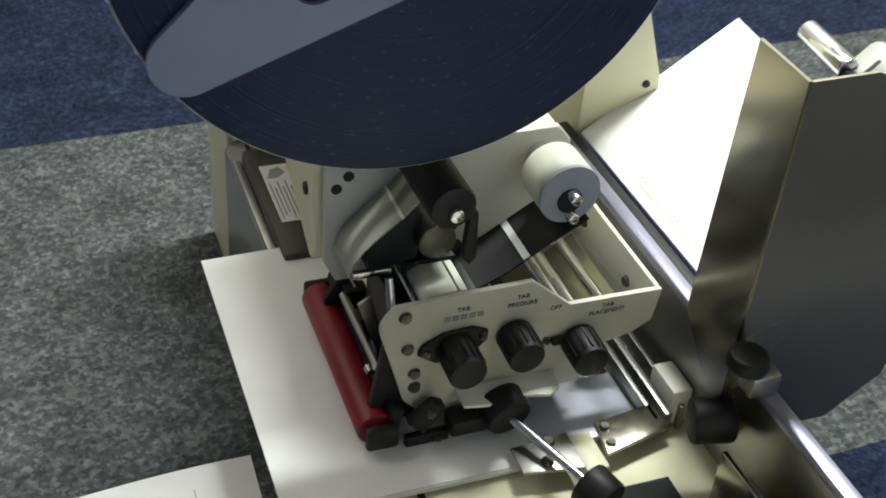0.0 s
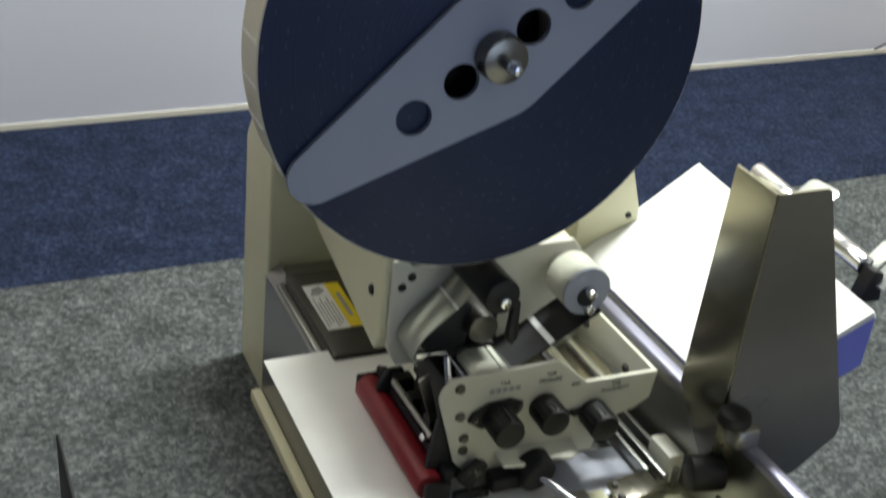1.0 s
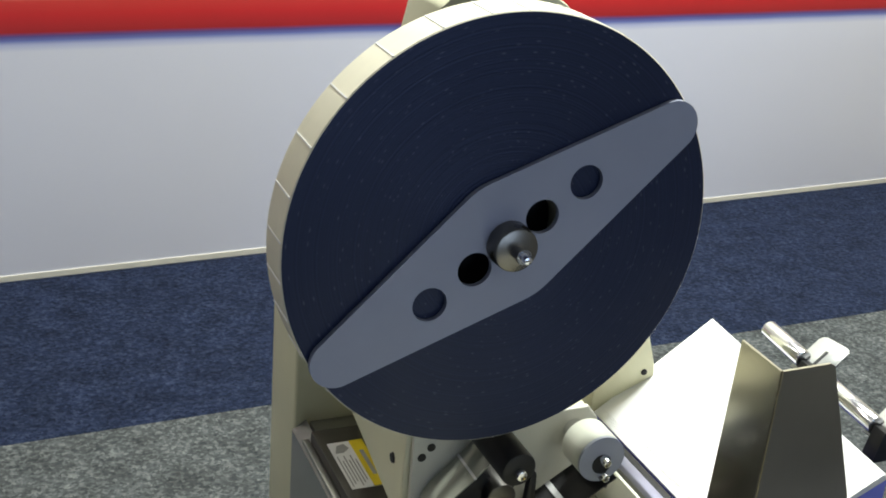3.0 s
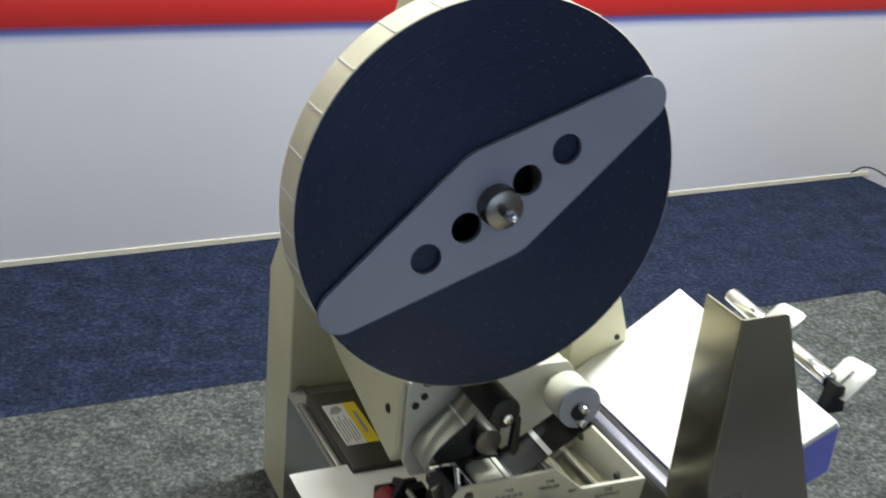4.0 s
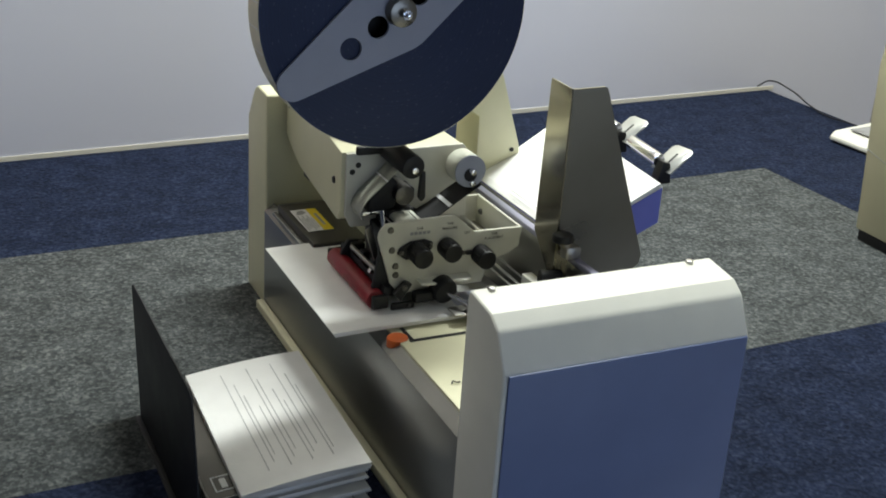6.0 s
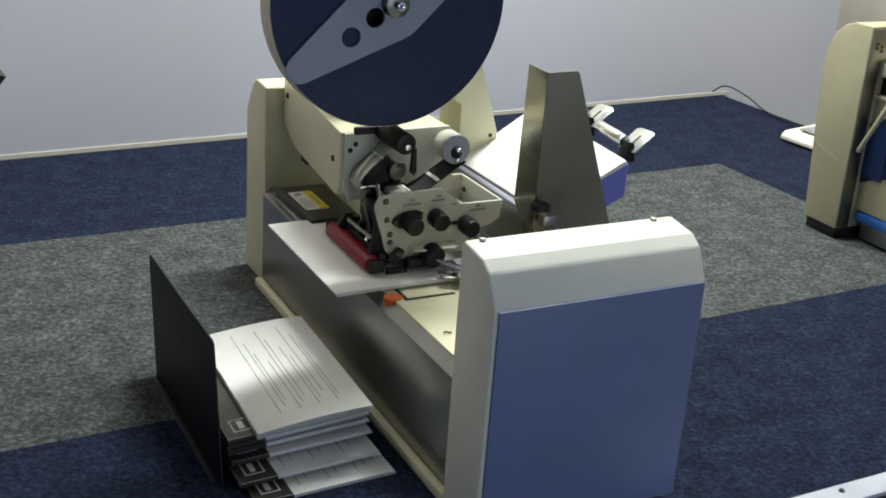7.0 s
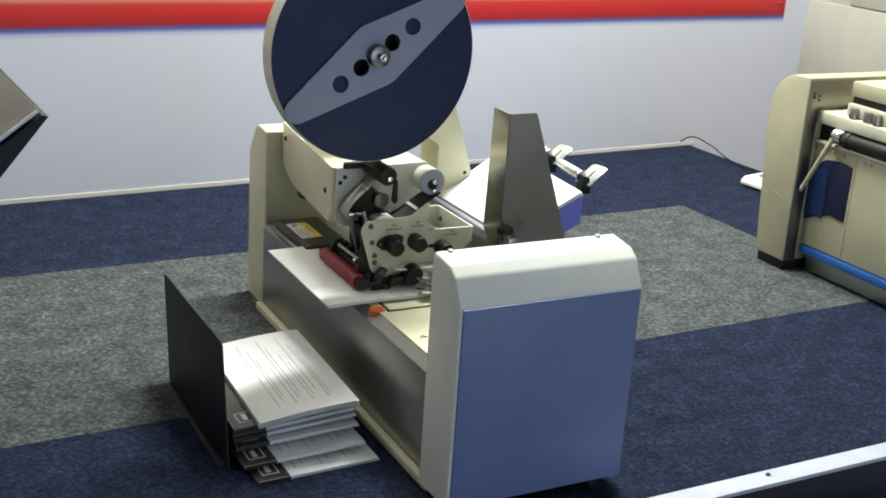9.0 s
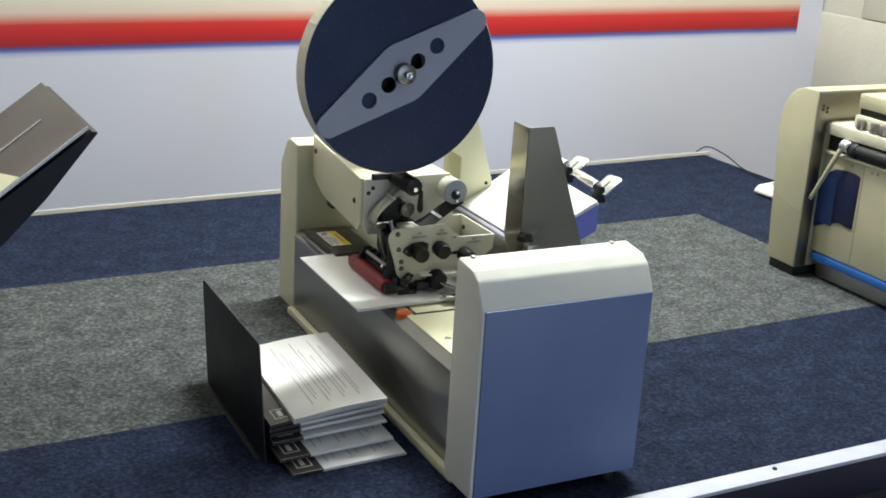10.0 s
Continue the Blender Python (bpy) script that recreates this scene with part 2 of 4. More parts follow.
WOOD_DARK = material("dark_laminate", (0.03, 0.03, 0.035), 0.5, 0, 0.2, 10)
PLASTER = material("white_ceiling_paint", (0.8, 0.8, 0.8), 0.8, 0, 0.03, 5)
M2_BLUE = material("deep_blue_enamel", (0.004, 0.009, 0.05), 0.4, 0, 0.08, 20)
M2_FOLD = material("mid_blue_enamel", (0.010, 0.030, 0.11), 0.4, 0, 0.08, 20)
M2_RAIL = material("bright_blue_stripe", (0.015, 0.09, 0.32), 0.4, 0, 0.08, 20)
GLOW = bpy.data.materials.new("lit_tube_diffuser")
GLOW.use_nodes = True
GLOW.node_tree.nodes["Principled BSDF"].inputs["Emission Color"].default_value = (1, 0.98, 0.92, 1)
GLOW.node_tree.nodes["Principled BSDF"].inputs["Emission Strength"].default_value = 4


# ---------------------------------------------------------------- mesh tools
def mesh_of(bm, name):
    bmesh.ops.recalc_face_normals(bm, faces=bm.faces)
    me = bpy.data.meshes.new(name)
    bm.to_mesh(me)
    bm.free()
    for p in me.polygons:
        p.use_smooth = True
    me.set_sharp_from_angle(angle=radians(23))
    return me


def part(name, bm, mat, parent=None, label=""):
    me = mesh_of(bm, name)
    for m in (mat if isinstance(mat, (list, tuple)) else [mat]):
        me.materials.append(m)
    ob = new(name, me)
    if parent is not None:
        ob.parent = parent
    if label:
        tagged(ob, label)
    return ob


def thing(name, m, label, category, group="", kind=""):
    ob = new(name)
    ob.empty_display_size = 0.02
    ob.matrix_world = m
    return tagged(ob, label, category, group, kind)


def soften(bm, edges, r, seg=2):
    bmesh.ops.bevel(bm, geom=edges, offset=r, segments=seg, profile=0.5, affect="EDGES", clamp_overlap=True)


def box(x0, x1, y0, y1, z0, z1, r=0.0, bm=None, seg=2):
    b = bmesh.new()
    bmesh.ops.create_cube(b, size=1)
    for v in b.verts:
        v.co = Vector(((x0 + x1) / 2 + v.co.x * (x1 - x0), (y0 + y1) / 2 + v.co.y * (y1 - y0), (z0 + z1) / 2 + v.co.z * (z1 - z0)))
    if r:
        soften(b, list(b.edges), r, seg)
    return join(bm, b)


def join(bm, b):
    if bm is None:
        return b
    me = bpy.data.meshes.new("joined")
    b.to_mesh(me)
    b.free()
    bm.from_mesh(me)
    bpy.data.meshes.remove(me)
    return bm


def cyl(p0, p1, r, r1=None, seg=28, bevel=0.0, bm=None):
    p0, p1 = Vector(p0), Vector(p1)
    d = p1 - p0
    b = bmesh.new()
    bmesh.ops.create_cone(b, cap_ends=True, segments=seg, radius1=r, radius2=r if r1 is None else r1, depth=d.length)
    if bevel:
        soften(b, [e for e in b.edges if len(e.link_faces) == 2 and e.calc_face_angle(0) > 0.9], bevel, 2)
    m = Matrix.Translation((p0 + p1) / 2) @ d.to_track_quat("Z", "Y").to_matrix().to_4x4()
    bmesh.ops.transform(b, matrix=m, verts=b.verts)
    return join(bm, b)


def prism(pts, axis, a, b_, r=0.0, bm=None, seg=2, corners=None):
    """A plate: polygon pts in the two other axes, from a to b_ along axis. r rounds its edges, corners the outline's corners."""
    b = bmesh.new()

    def at(p, h):
        return {"x": (h, p[0], p[1]), "y": (p[0], h, p[1]), "z": (p[0], p[1], h)}[axis]

    lo = [b.verts.new(at(p, a)) for p in pts]
    hi = [b.verts.new(at(p, b_)) for p in pts]
    n = len(pts)
    b.faces.new(lo)
    b.faces.new(hi)
    for i in range(n):
        b.faces.new((lo[i], lo[(i + 1) % n], hi[(i + 1) % n], hi[i]))
    bmesh.ops.recalc_face_normals(b, faces=b.faces)
    if corners:
        b.verts.ensure_lookup_table()
        pick = []
        for i, rr in corners.items():
            pick.append(([e for e in b.edges if {lo[i], hi[i]} == set(e.verts)], rr))
        for es, rr in pick:
            soften(b, es, rr, 5)
    if r:
        soften(b, [e for e in b.edges if e.calc_face_angle(0) > 0.5], r, seg)
    return join(bm, b)


def tube(points, r, name, mat, parent=None, label="", res=6):
    cu = bpy.data.curves.new(name, "CURVE")
    cu.dimensions, cu.bevel_depth, cu.bevel_resolution = "3D", r, 3
    sp = cu.splines.new("BEZIER")
    sp.bezier_points.add(len(points) - 1)
    for p, co in zip(sp.bezier_points, points):
        p.co, p.handle_left_type, p.handle_right_type = co, "AUTO", "AUTO"
    sp.resolution_u = res
    tmp = bpy.data.objects.new(name, cu)
    me = bpy.data.meshes.new_from_object(tmp)
    bpy.data.objects.remove(tmp)
    me.materials.append(mat)
    ob = new(name, me)
    if parent is not None:
        ob.parent = parent
    if label:
        tagged(ob, label)
    return ob


def screw(x, y, z, parent, axis="y", r=0.0032):
    d = {"y": (0, -1, 0), "x": (-1, 0, 0), "z": (0, 0, 1)}[axis]
    p = Vector((x, y, z))
    bm = cyl(p, p + Vector(d) * 0.0018, r, r * 0.75, 16)
    cyl(p + Vector(d) * 0.0017, p + Vector(d) * 0.0021, r * 0.4, r * 0.4, 6, bm=bm)
    return part("screw", bm, SCREW, parent)


# ---------------------------------------------------------------- room and bench
def structure(name, bm, mat, label, category):
    return tagged(part(name, bm, mat), label, category, kind="structure")


def wall_y(x):
    return 1.155 + 0.028 * x


X0, X1, YF, FLOOR = -2.6, 1.602, -3.2, -0.75
back = bmesh.new()
prism([(X0, wall_y(X0)), (X1, wall_y(X1)), (X1, wall_y(X1) + 0.1), (X0, wall_y(X0) + 0.1)], "z", FLOOR, CEIL, bm=back)
structure("wall_back", back, WALL_WHITE, "lilac-white smooth wall board", "wall")
# left and front walls are unseen, added to shape the bounced light
structure("wall_left", box(X0 - 0.1, X0, YF, wall_y(X0) + 0.1, FLOOR, CEIL), WALL_FAR, "unseen grey-blue wall, added to dim bounced light", "wall")
front = box(X0, -0.65, YF - 0.1, YF, FLOOR, CEIL)
box(1.35, 2.9, YF - 0.1, YF, FLOOR, CEIL, bm=front)
box(-0.65, 1.35, YF - 0.1, YF, FLOOR, -0.3, bm=front)
box(-0.65, 1.35, YF - 0.1, YF, 0.8, CEIL, bm=front)
structure("wall_front", front, WALL_FAR, "unseen grey-blue wall across the room, added to dim bounced light", "wall")
structure("ceiling", box(X0 - 0.1, 2.9, YF - 0.1, 1.4, CEIL, CEIL + 0.1), PLASTER, "plain white painted ceiling", "ceiling")
structure("floor", box(X0 - 0.1, 2.9, YF - 0.1, 1.4, FLOOR - 0.1, FLOOR), WOOD_DARK, "dark floor below the bench", "floor")
win = thing("window_1", pose(0.35, YF - 0.05, -0.3), "white framed daylight window across the room", "window", kind="structure")
part("window_frame", box(-1.0, -0.95, -0.03, 0.03, 0.0, 1.1, 0.004), PALE, win)
part("window_frame", box(0.95, 1.0, -0.03, 0.03, 0.0, 1.1, 0.004), PALE, win)
part("window_frame", box(-0.95, 0.95, -0.03, 0.03, 1.05, 1.1, 0.004), PALE, win)
part("window_sill", box(-0.95, 0.95, -0.03, 0.03, 0.0, 0.04, 0.004), PALE, win)
for (lx, ly, sx, sy) in LAMPS:
    lamp = thing("ceiling_light", pose(lx, ly, CEIL), "white fluorescent batten, unseen on the ceiling", "ceiling light", "ceiling lights")
    part("housing", box(-sx / 2 - 0.02, sx / 2 + 0.02, -sy / 2 - 0.02, sy / 2 + 0.02, -0.05, 0, 0.004), PALE, lamp)
    part("diffuser", box(-sx / 2, sx / 2, -sy / 2, sy / 2, -0.058, -0.0505, 0.003), GLOW, lamp, "glowing white diffuser")

# block wall at the right, one painted block a piece
side = thing("wall_right", pose(0, 0, 0), "cream painted concrete block wall", "wall", kind="structure")
part("mortar", box(X1 + 0.004, X1 + 0.12, YF, wall_y(X1) + 0.1, FLOOR, CEIL), BLOCK, side)
BW, BH = 0.44, 0.215
block = mesh_of(box(0, 0.02, 0.0015, BW - 0.0015, 0.0015, BH - 0.0015, 0.0025), "block")
block.materials.append(BLOCK)
row = 0
z = FLOOR
while z + BH < CEIL + 0.01:
    y = 1.30 - (row % 2) * BW / 2
    while y - BW > YF:
        ob = new("block", block)
        ob.parent = side
        ob.location = (X1 - 0.001, y - BW, z)
        y -= BW
    z += BH
    row += 1

# printed panel along the back wall
PANEL_END = 1.527
panel = thing("wall_panel", pose(0, 1.155, 0.268, 0, 0, math.degrees(math.atan(0.028))), "flat printed wall panel, cream with a soft red band", "wall panel", kind="structure")
part("print", box(X0, PANEL_END, -0.0012, -0.0002, -0.95, 1.3), BANNER, panel)
screw(PANEL_END - 0.014, -0.0012, 0.046, panel, "y", 0.004)


# bench: carpeted top, metal edging, dark front
def edge_y(x):
    return -0.037 - 0.0188 * x


bench = thing("bench", pose(0, 0, 0), "bench topped with navy and grey carpet tiles, metal front edging", "bench", kind="structure")
BX0, BX1 = -2.2, 1.29
CT = 0.008


def carpet(pts, mat, label):
    b = prism(pts, "z", -CT, 0.0)
    return part("carpet_tile", b, mat, bench, label)


SEAM, FRONT, GX = 0.80, 0.30, 0.949
g = 0.0002
xs = [BX1 - 0.341 - 0.5 * k for k in range(0, 7)]
cols = [BX1] + xs
for i in range(len(cols) - 1):
    a, b_ = cols[i + 1] + (0 if i == len(cols) - 2 else g / 2), cols[i] - g / 2
    carpet([(a, SEAM + g), (b_, SEAM + g), (b_, wall_y(b_) - 0.003), (a, wall_y(a) - 0.003)], CARPET_BLUE, "navy flecked carpet tile")
    carpet([(a, FRONT + g / 2), (b_, FRONT + g / 2), (b_, SEAM), (a, SEAM)], CARPET_BLUE if i == 0 else CARPET_GREY,
           "navy flecked carpet tile" if i == 0 else "grey flecked carpet tile")
    carpet([(a, edge_y(a)), (b_, edge_y(b_)), (b_, FRONT - g / 2), (a, FRONT - g / 2)], CARPET_BLUE, "navy flecked carpet tile")
part("bench_board", prism([(BX0, edge_y(BX0)), (BX1, edge_y(BX1)), (BX1, wall_y(BX1) - 0.003), (BX0, wall_y(BX0) - 0.003)], "z", -0.05, -CT - 0.0005), WOOD_DARK, bench)
part("edging", prism([(BX0, edge_y(BX0) - 0.026), (BX1, edge_y(BX1) - 0.026), (BX1, edge_y(BX1) - 0.0005), (BX0, edge_y(BX0) - 0.0005)], "z", -0.003, 0.002, 0.001), ALUMINIUM, bench, "pale aluminium edging")
part("fascia", prism([(BX0, edge_y(BX0) - 0.024), (BX1, edge_y(BX1) - 0.024), (BX1, edge_y(BX1) - 0.0005), (BX0, edge_y(BX0) - 0.0005)], "z", -0.05, -0.0035, 0.001), NAVY_FASCIA, bench, "dark navy fascia")
for ex in (0.36, 0.80):
    screw(ex, edge_y(ex) - 0.010, 0.002, bench, "z", 0.003)
part("front_panel", prism([(BX0, 0.05), (BX1, 0.0), (BX1, 0.03), (BX0, 0.08)], "z", FLOOR, -0.051), WOOD_DARK, bench)
part("end_panel", box(BX1 - 0.03, BX1 - 0.001, 0.04, 1.13, FLOOR, -0.051), WOOD_DARK, bench)
skirt = structure("trim", prism([(BX0, wall_y(BX0) - 0.0025), (1.305, wall_y(1.305) - 0.0025), (1.305, wall_y(1.305) - 0.0005), (BX0, wall_y(BX0) - 0.0005)], "z", 0.0005, 0.0075, 0.0),
                  WALL_CREAM, "thin cream strip where wall meets carpet", "trim")

# ---------------------------------------------------------------- the tabbing machine
AT = pose(0, 0, 0, 0, 0, -2.0)
mach = thing("tabbing_machine", AT, "cream desktop tabbing machine with slate-blue end panel, on carpet", "tabbing machine")

# near end cover
W = 0.199
COVER = [(0.0, 0.012), (0.0, 0.2162), (0.013, 0.242), (0.024, 0.2495), (0.056, 0.2535), (0.059, 0.2475), (0.059, 0.012)]
cover = part("end_cover", prism(COVER, "x", 0, W, 0.0025, seg=3), COVER_PAINT, mach, "warm white folded end cover")
part("blue_panel", box(0.0035, W - 0.002, -0.0022, -0.0002, 0.014, 0.2155, 0.0008), BLUE_PANEL, cover, "slate-blue front panel")
for fx in (0.02, W - 0.028):
    for fy in (0.012, 0.045):
        part("foot", cyl((fx, fy, 0), (fx, fy, 0.0125), 0.009, bevel=0.001), BLACK, cover, "black rubber foot")
for sx in (0.0144, W - 0.0215):
    part("cover_clip", cyl((sx, 0.052, 0.2525), (sx, 0.052, 0.2552), 0.0028, bevel=0.0006), NICKEL, cover)

# far end cover
FX0 = 0.018
far = [(0.577, 0.0), (0.577, 0.243), (0.617, 0.246), (0.645, 0.203), (0.645, 0.0)]
fc = part("rear_cover", prism(far, "x", FX0, 0.215, 0.003, seg=3, corners={2: 0.012}), CREAM, mach, "cream far end cover")

# base rail, steel side plate, deck
part("base_rail", box(0.0075, 0.0162, 0.058, 0.577, 0.0, 0.010, 0.0015), CREAM, mach, "cream base rail")
part("side_plate", box(0.0165, 0.0190, 0.058, 0.577, 0.006, 0.1145, 0.0006), STEEL_LONG, mach, "brushed steel side plate")
part("side_plate", box(0.196, 0.199, 0.058, 0.577, 0.0, 0.150, 0.0006), STEEL_LONG, mach, "brushed steel side plate")
part("deck_edge", prism([(0.0165, 0.1148), (0.0275, 0.1225), (0.0275, 0.1200), (0.0190, 0.1135)], "y", 0.060, 0.5765), STEEL_EDGE_DARKENED, mach, "sloping bent steel deck edge")
deck = part("deck", box(0.0278, 0.190, 0.060, 0.300, 0.118, 0.1245, 0.0008), CREAM, mach, "cream deck plate")
part("deck_rear", box(0.0303, 0.190, 0.3003, 0.576, 0.112, 0.121, 0.0008), STEEL_LONG, mach, "steel deck plate")
part("bottom_plate", box(0.0192, 0.1955, 0.058, 0.577, 0.004, 0.010), BLACK_PAINT, mach)
part("sensor", cyl((0.0290, 0.236, 0.1150), (0.0290, 0.236, 0.1252), 0.0092, bevel=0.0005), ORANGE, mach, "orange rubber wheel in the deck")
part("slot", box(0.0375, 0.0410, 0.2292, 0.252, 0.1246, 0.1251), BLACK, mach)
part("deck_gap", box(0.0365, 0.0900, 0.2250, 0.2290, 0.1246, 0.1250), BLACK, mach, "dark gap between deck plates")
tube([(0.0385, 0.1475, 0.1256), (0.0405, 0.1495, 0.1262), (0.0430, 0.1470, 0.1262), (0.0460, 0.1480, 0.1256)], 0.0006, "wire_hook", BLACK, mach, "small dark wire hook")

# black guard box with warning label
guard = part("guard_box", box(0.0205, 0.078, 0.430, 0.542, 0.1215, 0.134, 0.0015), GUARD_GREY, mach, "dark brown-grey guard plate")
part("guard_lip", box(0.0150, 0.0203, 0.429, 0.545, 0.1215, 0.1255, 0.0008), STEEL_LONG, guard, "bare steel lip")
lab = part("warning_label", box(0.0265, 0.0535, 0.4605, 0.5205, 0.1341, 0.1346), LABEL, guard, "white and yellow warning label")
part("yellow_strip", box(0.0430, 0.0535, 0.4605, 0.5205, 0.1347, 0.1349), YELLOW, lab, "yellow warning strip")
for k in range(6):
    part("text_bar", box(0.0282 + k * 0.0024, 0.0292 + k * 0.0024, 0.463 + (k % 3) * 0.003, 0.502 - (k % 2) * 0.006, 0.1347, 0.1348), INK, lab)
part("text_bar", box(0.0468, 0.0498, 0.474, 0.506, 0.135, 0.1351), INK, lab)
part("pictogram", prism([(0.0287, 0.506), (0.0322, 0.5155), (0.0380, 0.5175), (0.0405, 0.511), (0.0350, 0.506)], "z", 0.1347, 0.1348), INK, lab)

# arm housing
ARM = [(0.340, 0.205), (0.340, 0.258), (0.577, 0.256), (0.577, 0.200), (0.520, 0.186), (0.352, 0.190)]
armb = prism(ARM, "x", 0.0125, 0.130, 0.0025, corners={4: 0.02})
for v in armb.verts:
    if v.co.x < 0.05:
        v.co.x += max(0.0, v.co.y - 0.340) * 0.115
arm = part("arm_housing", armb, CREAM, mach, "cream folded arm housing")
for sy, sz in ((0.556, 0.238), (0.362, 0.225)):
    sx = 0.0125 + (sy - 0.340) * 0.115
    part("socket_screw", cyl((sx, sy, sz), (sx - 0.0015, sy, sz), 0.0035, 0.003, 14), BLACK, arm)
for sx, sz in ((0.0215, 0.2405), (0.0270, 0.2465)):
    part("tapped_hole", cyl((sx, 0.3360, sz), (sx, 0.3350, sz), 0.0026, 0.0026, 16), BLACK, arm)
part("lower_bracket", box(0.040, 0.066, 0.50, 0.52, 0.172, 0.188, 0.002), BLACK, arm, "black bracket under the housing")
part("mount_plate", prism([(0.016, 0.2575), (0.016, 0.200), (0.022, 0.188), (0.136, 0.188), (0.136, 0.250), (0.129, 0.2585)], "y", 0.3355, 0.3395, 0.0008), PALE_SHADED, arm, "off-white mounting plate")

# reel post
post = [(0.196, 0.130), (0.238, 0.190), (0.247, 0.200), (0.245, 0.216), (0.2165, 0.303), (0.140, 0.478), (0.130, 0.484), (0.062, 0.484), (0.055, 0.478), (0.030, 0.36), (0.12, 0.30), (0.196, 0.250)]
pst = part("reel_post", prism(post, "y", 0.437, 0.488, 0.002), CREAM, mach, "cream folded reel post")
part("socket_screw", cyl((0.236, 0.4375, 0.212), (0.236, 0.4360, 0.212), 0.0025, 0.0022, 14), BLACK, pst)

# reel axle and retaining paddle
CX, CZ = 0.0400, 0.3917
axle = part("axle", cyl((CX, 0.274, CZ), (CX, 0.438, CZ), 0.004), CHROME, mach, "chrome axle")
part("knob", cyl((CX, 0.2955, CZ), (CX, 0.282, CZ), 0.0125, 0.0118, 32, 0.0012), DARK_NICKEL, axle, "turned dark steel knob")
part("axle_pin", cyl((CX, 0.2815, CZ), (CX, 0.2690, CZ), 0.0026, 0.0022, 16, 0.0006), CHROME, axle, "bright axle pin")
part("back_disc", cyl((CX, 0.325, CZ), (CX, 0.329, CZ), 0.075, seg=64), BLACK, axle)


def paddle():
    out = []
    ex, ez, r = 0.0878, 0.057, 0.0140
    a0 = math.atan2(ez, ex)
    for s in (1, -1):
        c = Vector((s * ex, s * ez))
        for k in range(13):
            a = a0 + (0 if s == 1 else math.pi) - math.radians(84) + math.radians(168) * k / 12
            out.append((CX + c.x + r * math.cos(a), CZ + c.y + r * math.sin(a)))
        for k in range(5):
            a = a0 + (math.pi / 2 if s == 1 else -math.pi / 2) + (k - 2) * 0.09
            out.append((CX + 0.0352 * math.cos(a), CZ + 0.0352 * math.sin(a)))
    return out


def pierced(outline, holes, r, y0, y1):
    """A plate with round holes through it."""
    b = bmesh.new()
    loops = [outline] + [[(hx + r * math.cos(-2 * math.pi * k / 28), hz + r * math.sin(-2 * math.pi * k / 28)) for k in range(28)] for hx, hz in holes]
    edges = []
    for lp in loops:
        vs = [b.verts.new((x, y0, z)) for x, z in lp]
        edges += [b.edges.new((vs[i], vs[(i + 1) % len(vs)])) for i in range(len(vs))]
    bmesh.ops.triangle_fill(b, use_beauty=True, use_dissolve=False, edges=edges)
    ex = bmesh.ops.extrude_face_region(b, geom=list(b.faces))
    for v in [g for g in ex["geom"] if isinstance(g, bmesh.types.BMVert)]:
        v.co.y = y1
    return b


HOLES = [(CX + s * x, CZ + s * z) for s in (1, -1) for x, z in ((0.0405, 0.0300), (0.0175, 0.0130))]
pad = part("paddle", pierced(paddle(), HOLES, 0.0093, 0.2922, 0.2953), PADDLE, mach, "blue-grey reel paddle with four round holes")

# label roll on the axle
roll = thing("label_roll", AT, "large roll of cream label tape with navy edge, on the axle", "label roll")


def ring(cx, cz, ro, ri, y0, y1, seg):
    """A ring about the y axis, origin at its centre."""
    b = bmesh.new()
    loops = []
    for r, y in ((ri, y0), (ro - 0.0006, y0), (ro, y0 + 0.0006), (ro, y1), (ri, y1)):
        loops.append([b.verts.new((r * math.cos(2 * math.pi * k / seg), y, r * math.sin(2 * math.pi * k / seg))) for k in range(seg)])
    for i in range(5):
        p, q = loops[i], loops[(i + 1) % 5]
        for k in range(seg):
            f = b.faces.new((p[k], p[(k + 1) % seg], q[(k + 1) % seg], q[k]))
            f.material_index = 0 if i in (0, 3) else 1
    return b


tape = part("tape", ring(0, 0, 0.1172, 0.034, 0.0, 0.0255, 160), [ROLL_FACE, ROLL_RIM], roll, "navy-edged wound tape")
tape.location = (CX, 0.2957, CZ)
# added black disc: stands for the shade in the roll's open centre
part("core", cyl((CX, 0.3150, CZ), (CX, 0.3245, CZ), 0.0338, seg=48), BLACK, roll, "black disc standing for the dark core hole")
for k in range(30):
    a = 2 * math.pi * k / 30 + 0.05 * math.sin(k * 7)
    b = box(-0.0004, 0.0004, 0.0008, 0.0250, 0.11705, 0.1176)
    bmesh.ops.transform(b, matrix=Matrix.Translation((CX, 0.2957, CZ)) @ Matrix.Rotation(a, 4, "Y"), verts=b.verts)
    part("tape_seam", b, LABEL, roll)

# white guide roller on a stud
SHIFT = (0.001, -0.002, 0.0035)
st = part("roller_stud", cyl((0.119, 0.318, 0.241), (0.119, 0.3380, 0.241), 0.0068), CHROME, mach, "chrome stud")
st.location = SHIFT
part("lock_nut", cyl((0.119, 0.3270, 0.241), (0.119, 0.3315, 0.241), 0.0085, 0.0085, 6, 0.0006), CHROME, st, "hexagon lock nut")
gr = part("guide_roller", cyl((0.119, 0.304, 0.241), (0.119, 0.3245, 0.241), 0.0148, seg=40, bevel=0.001), NYLON, mach, "white nylon guide roller")
gr.location = SHIFT
part("end_cap", cyl((0.119, 0.3020, 0.241), (0.119, 0.3039, 0.241), 0.0148, 0.0148, 40), NYLON_END, gr, "grey-blue end face")
part("slot", cyl((0.119, 0.3019, 0.238), (0.119, 0.3012, 0.238), 0.0062, seg=20), BLACK, gr)
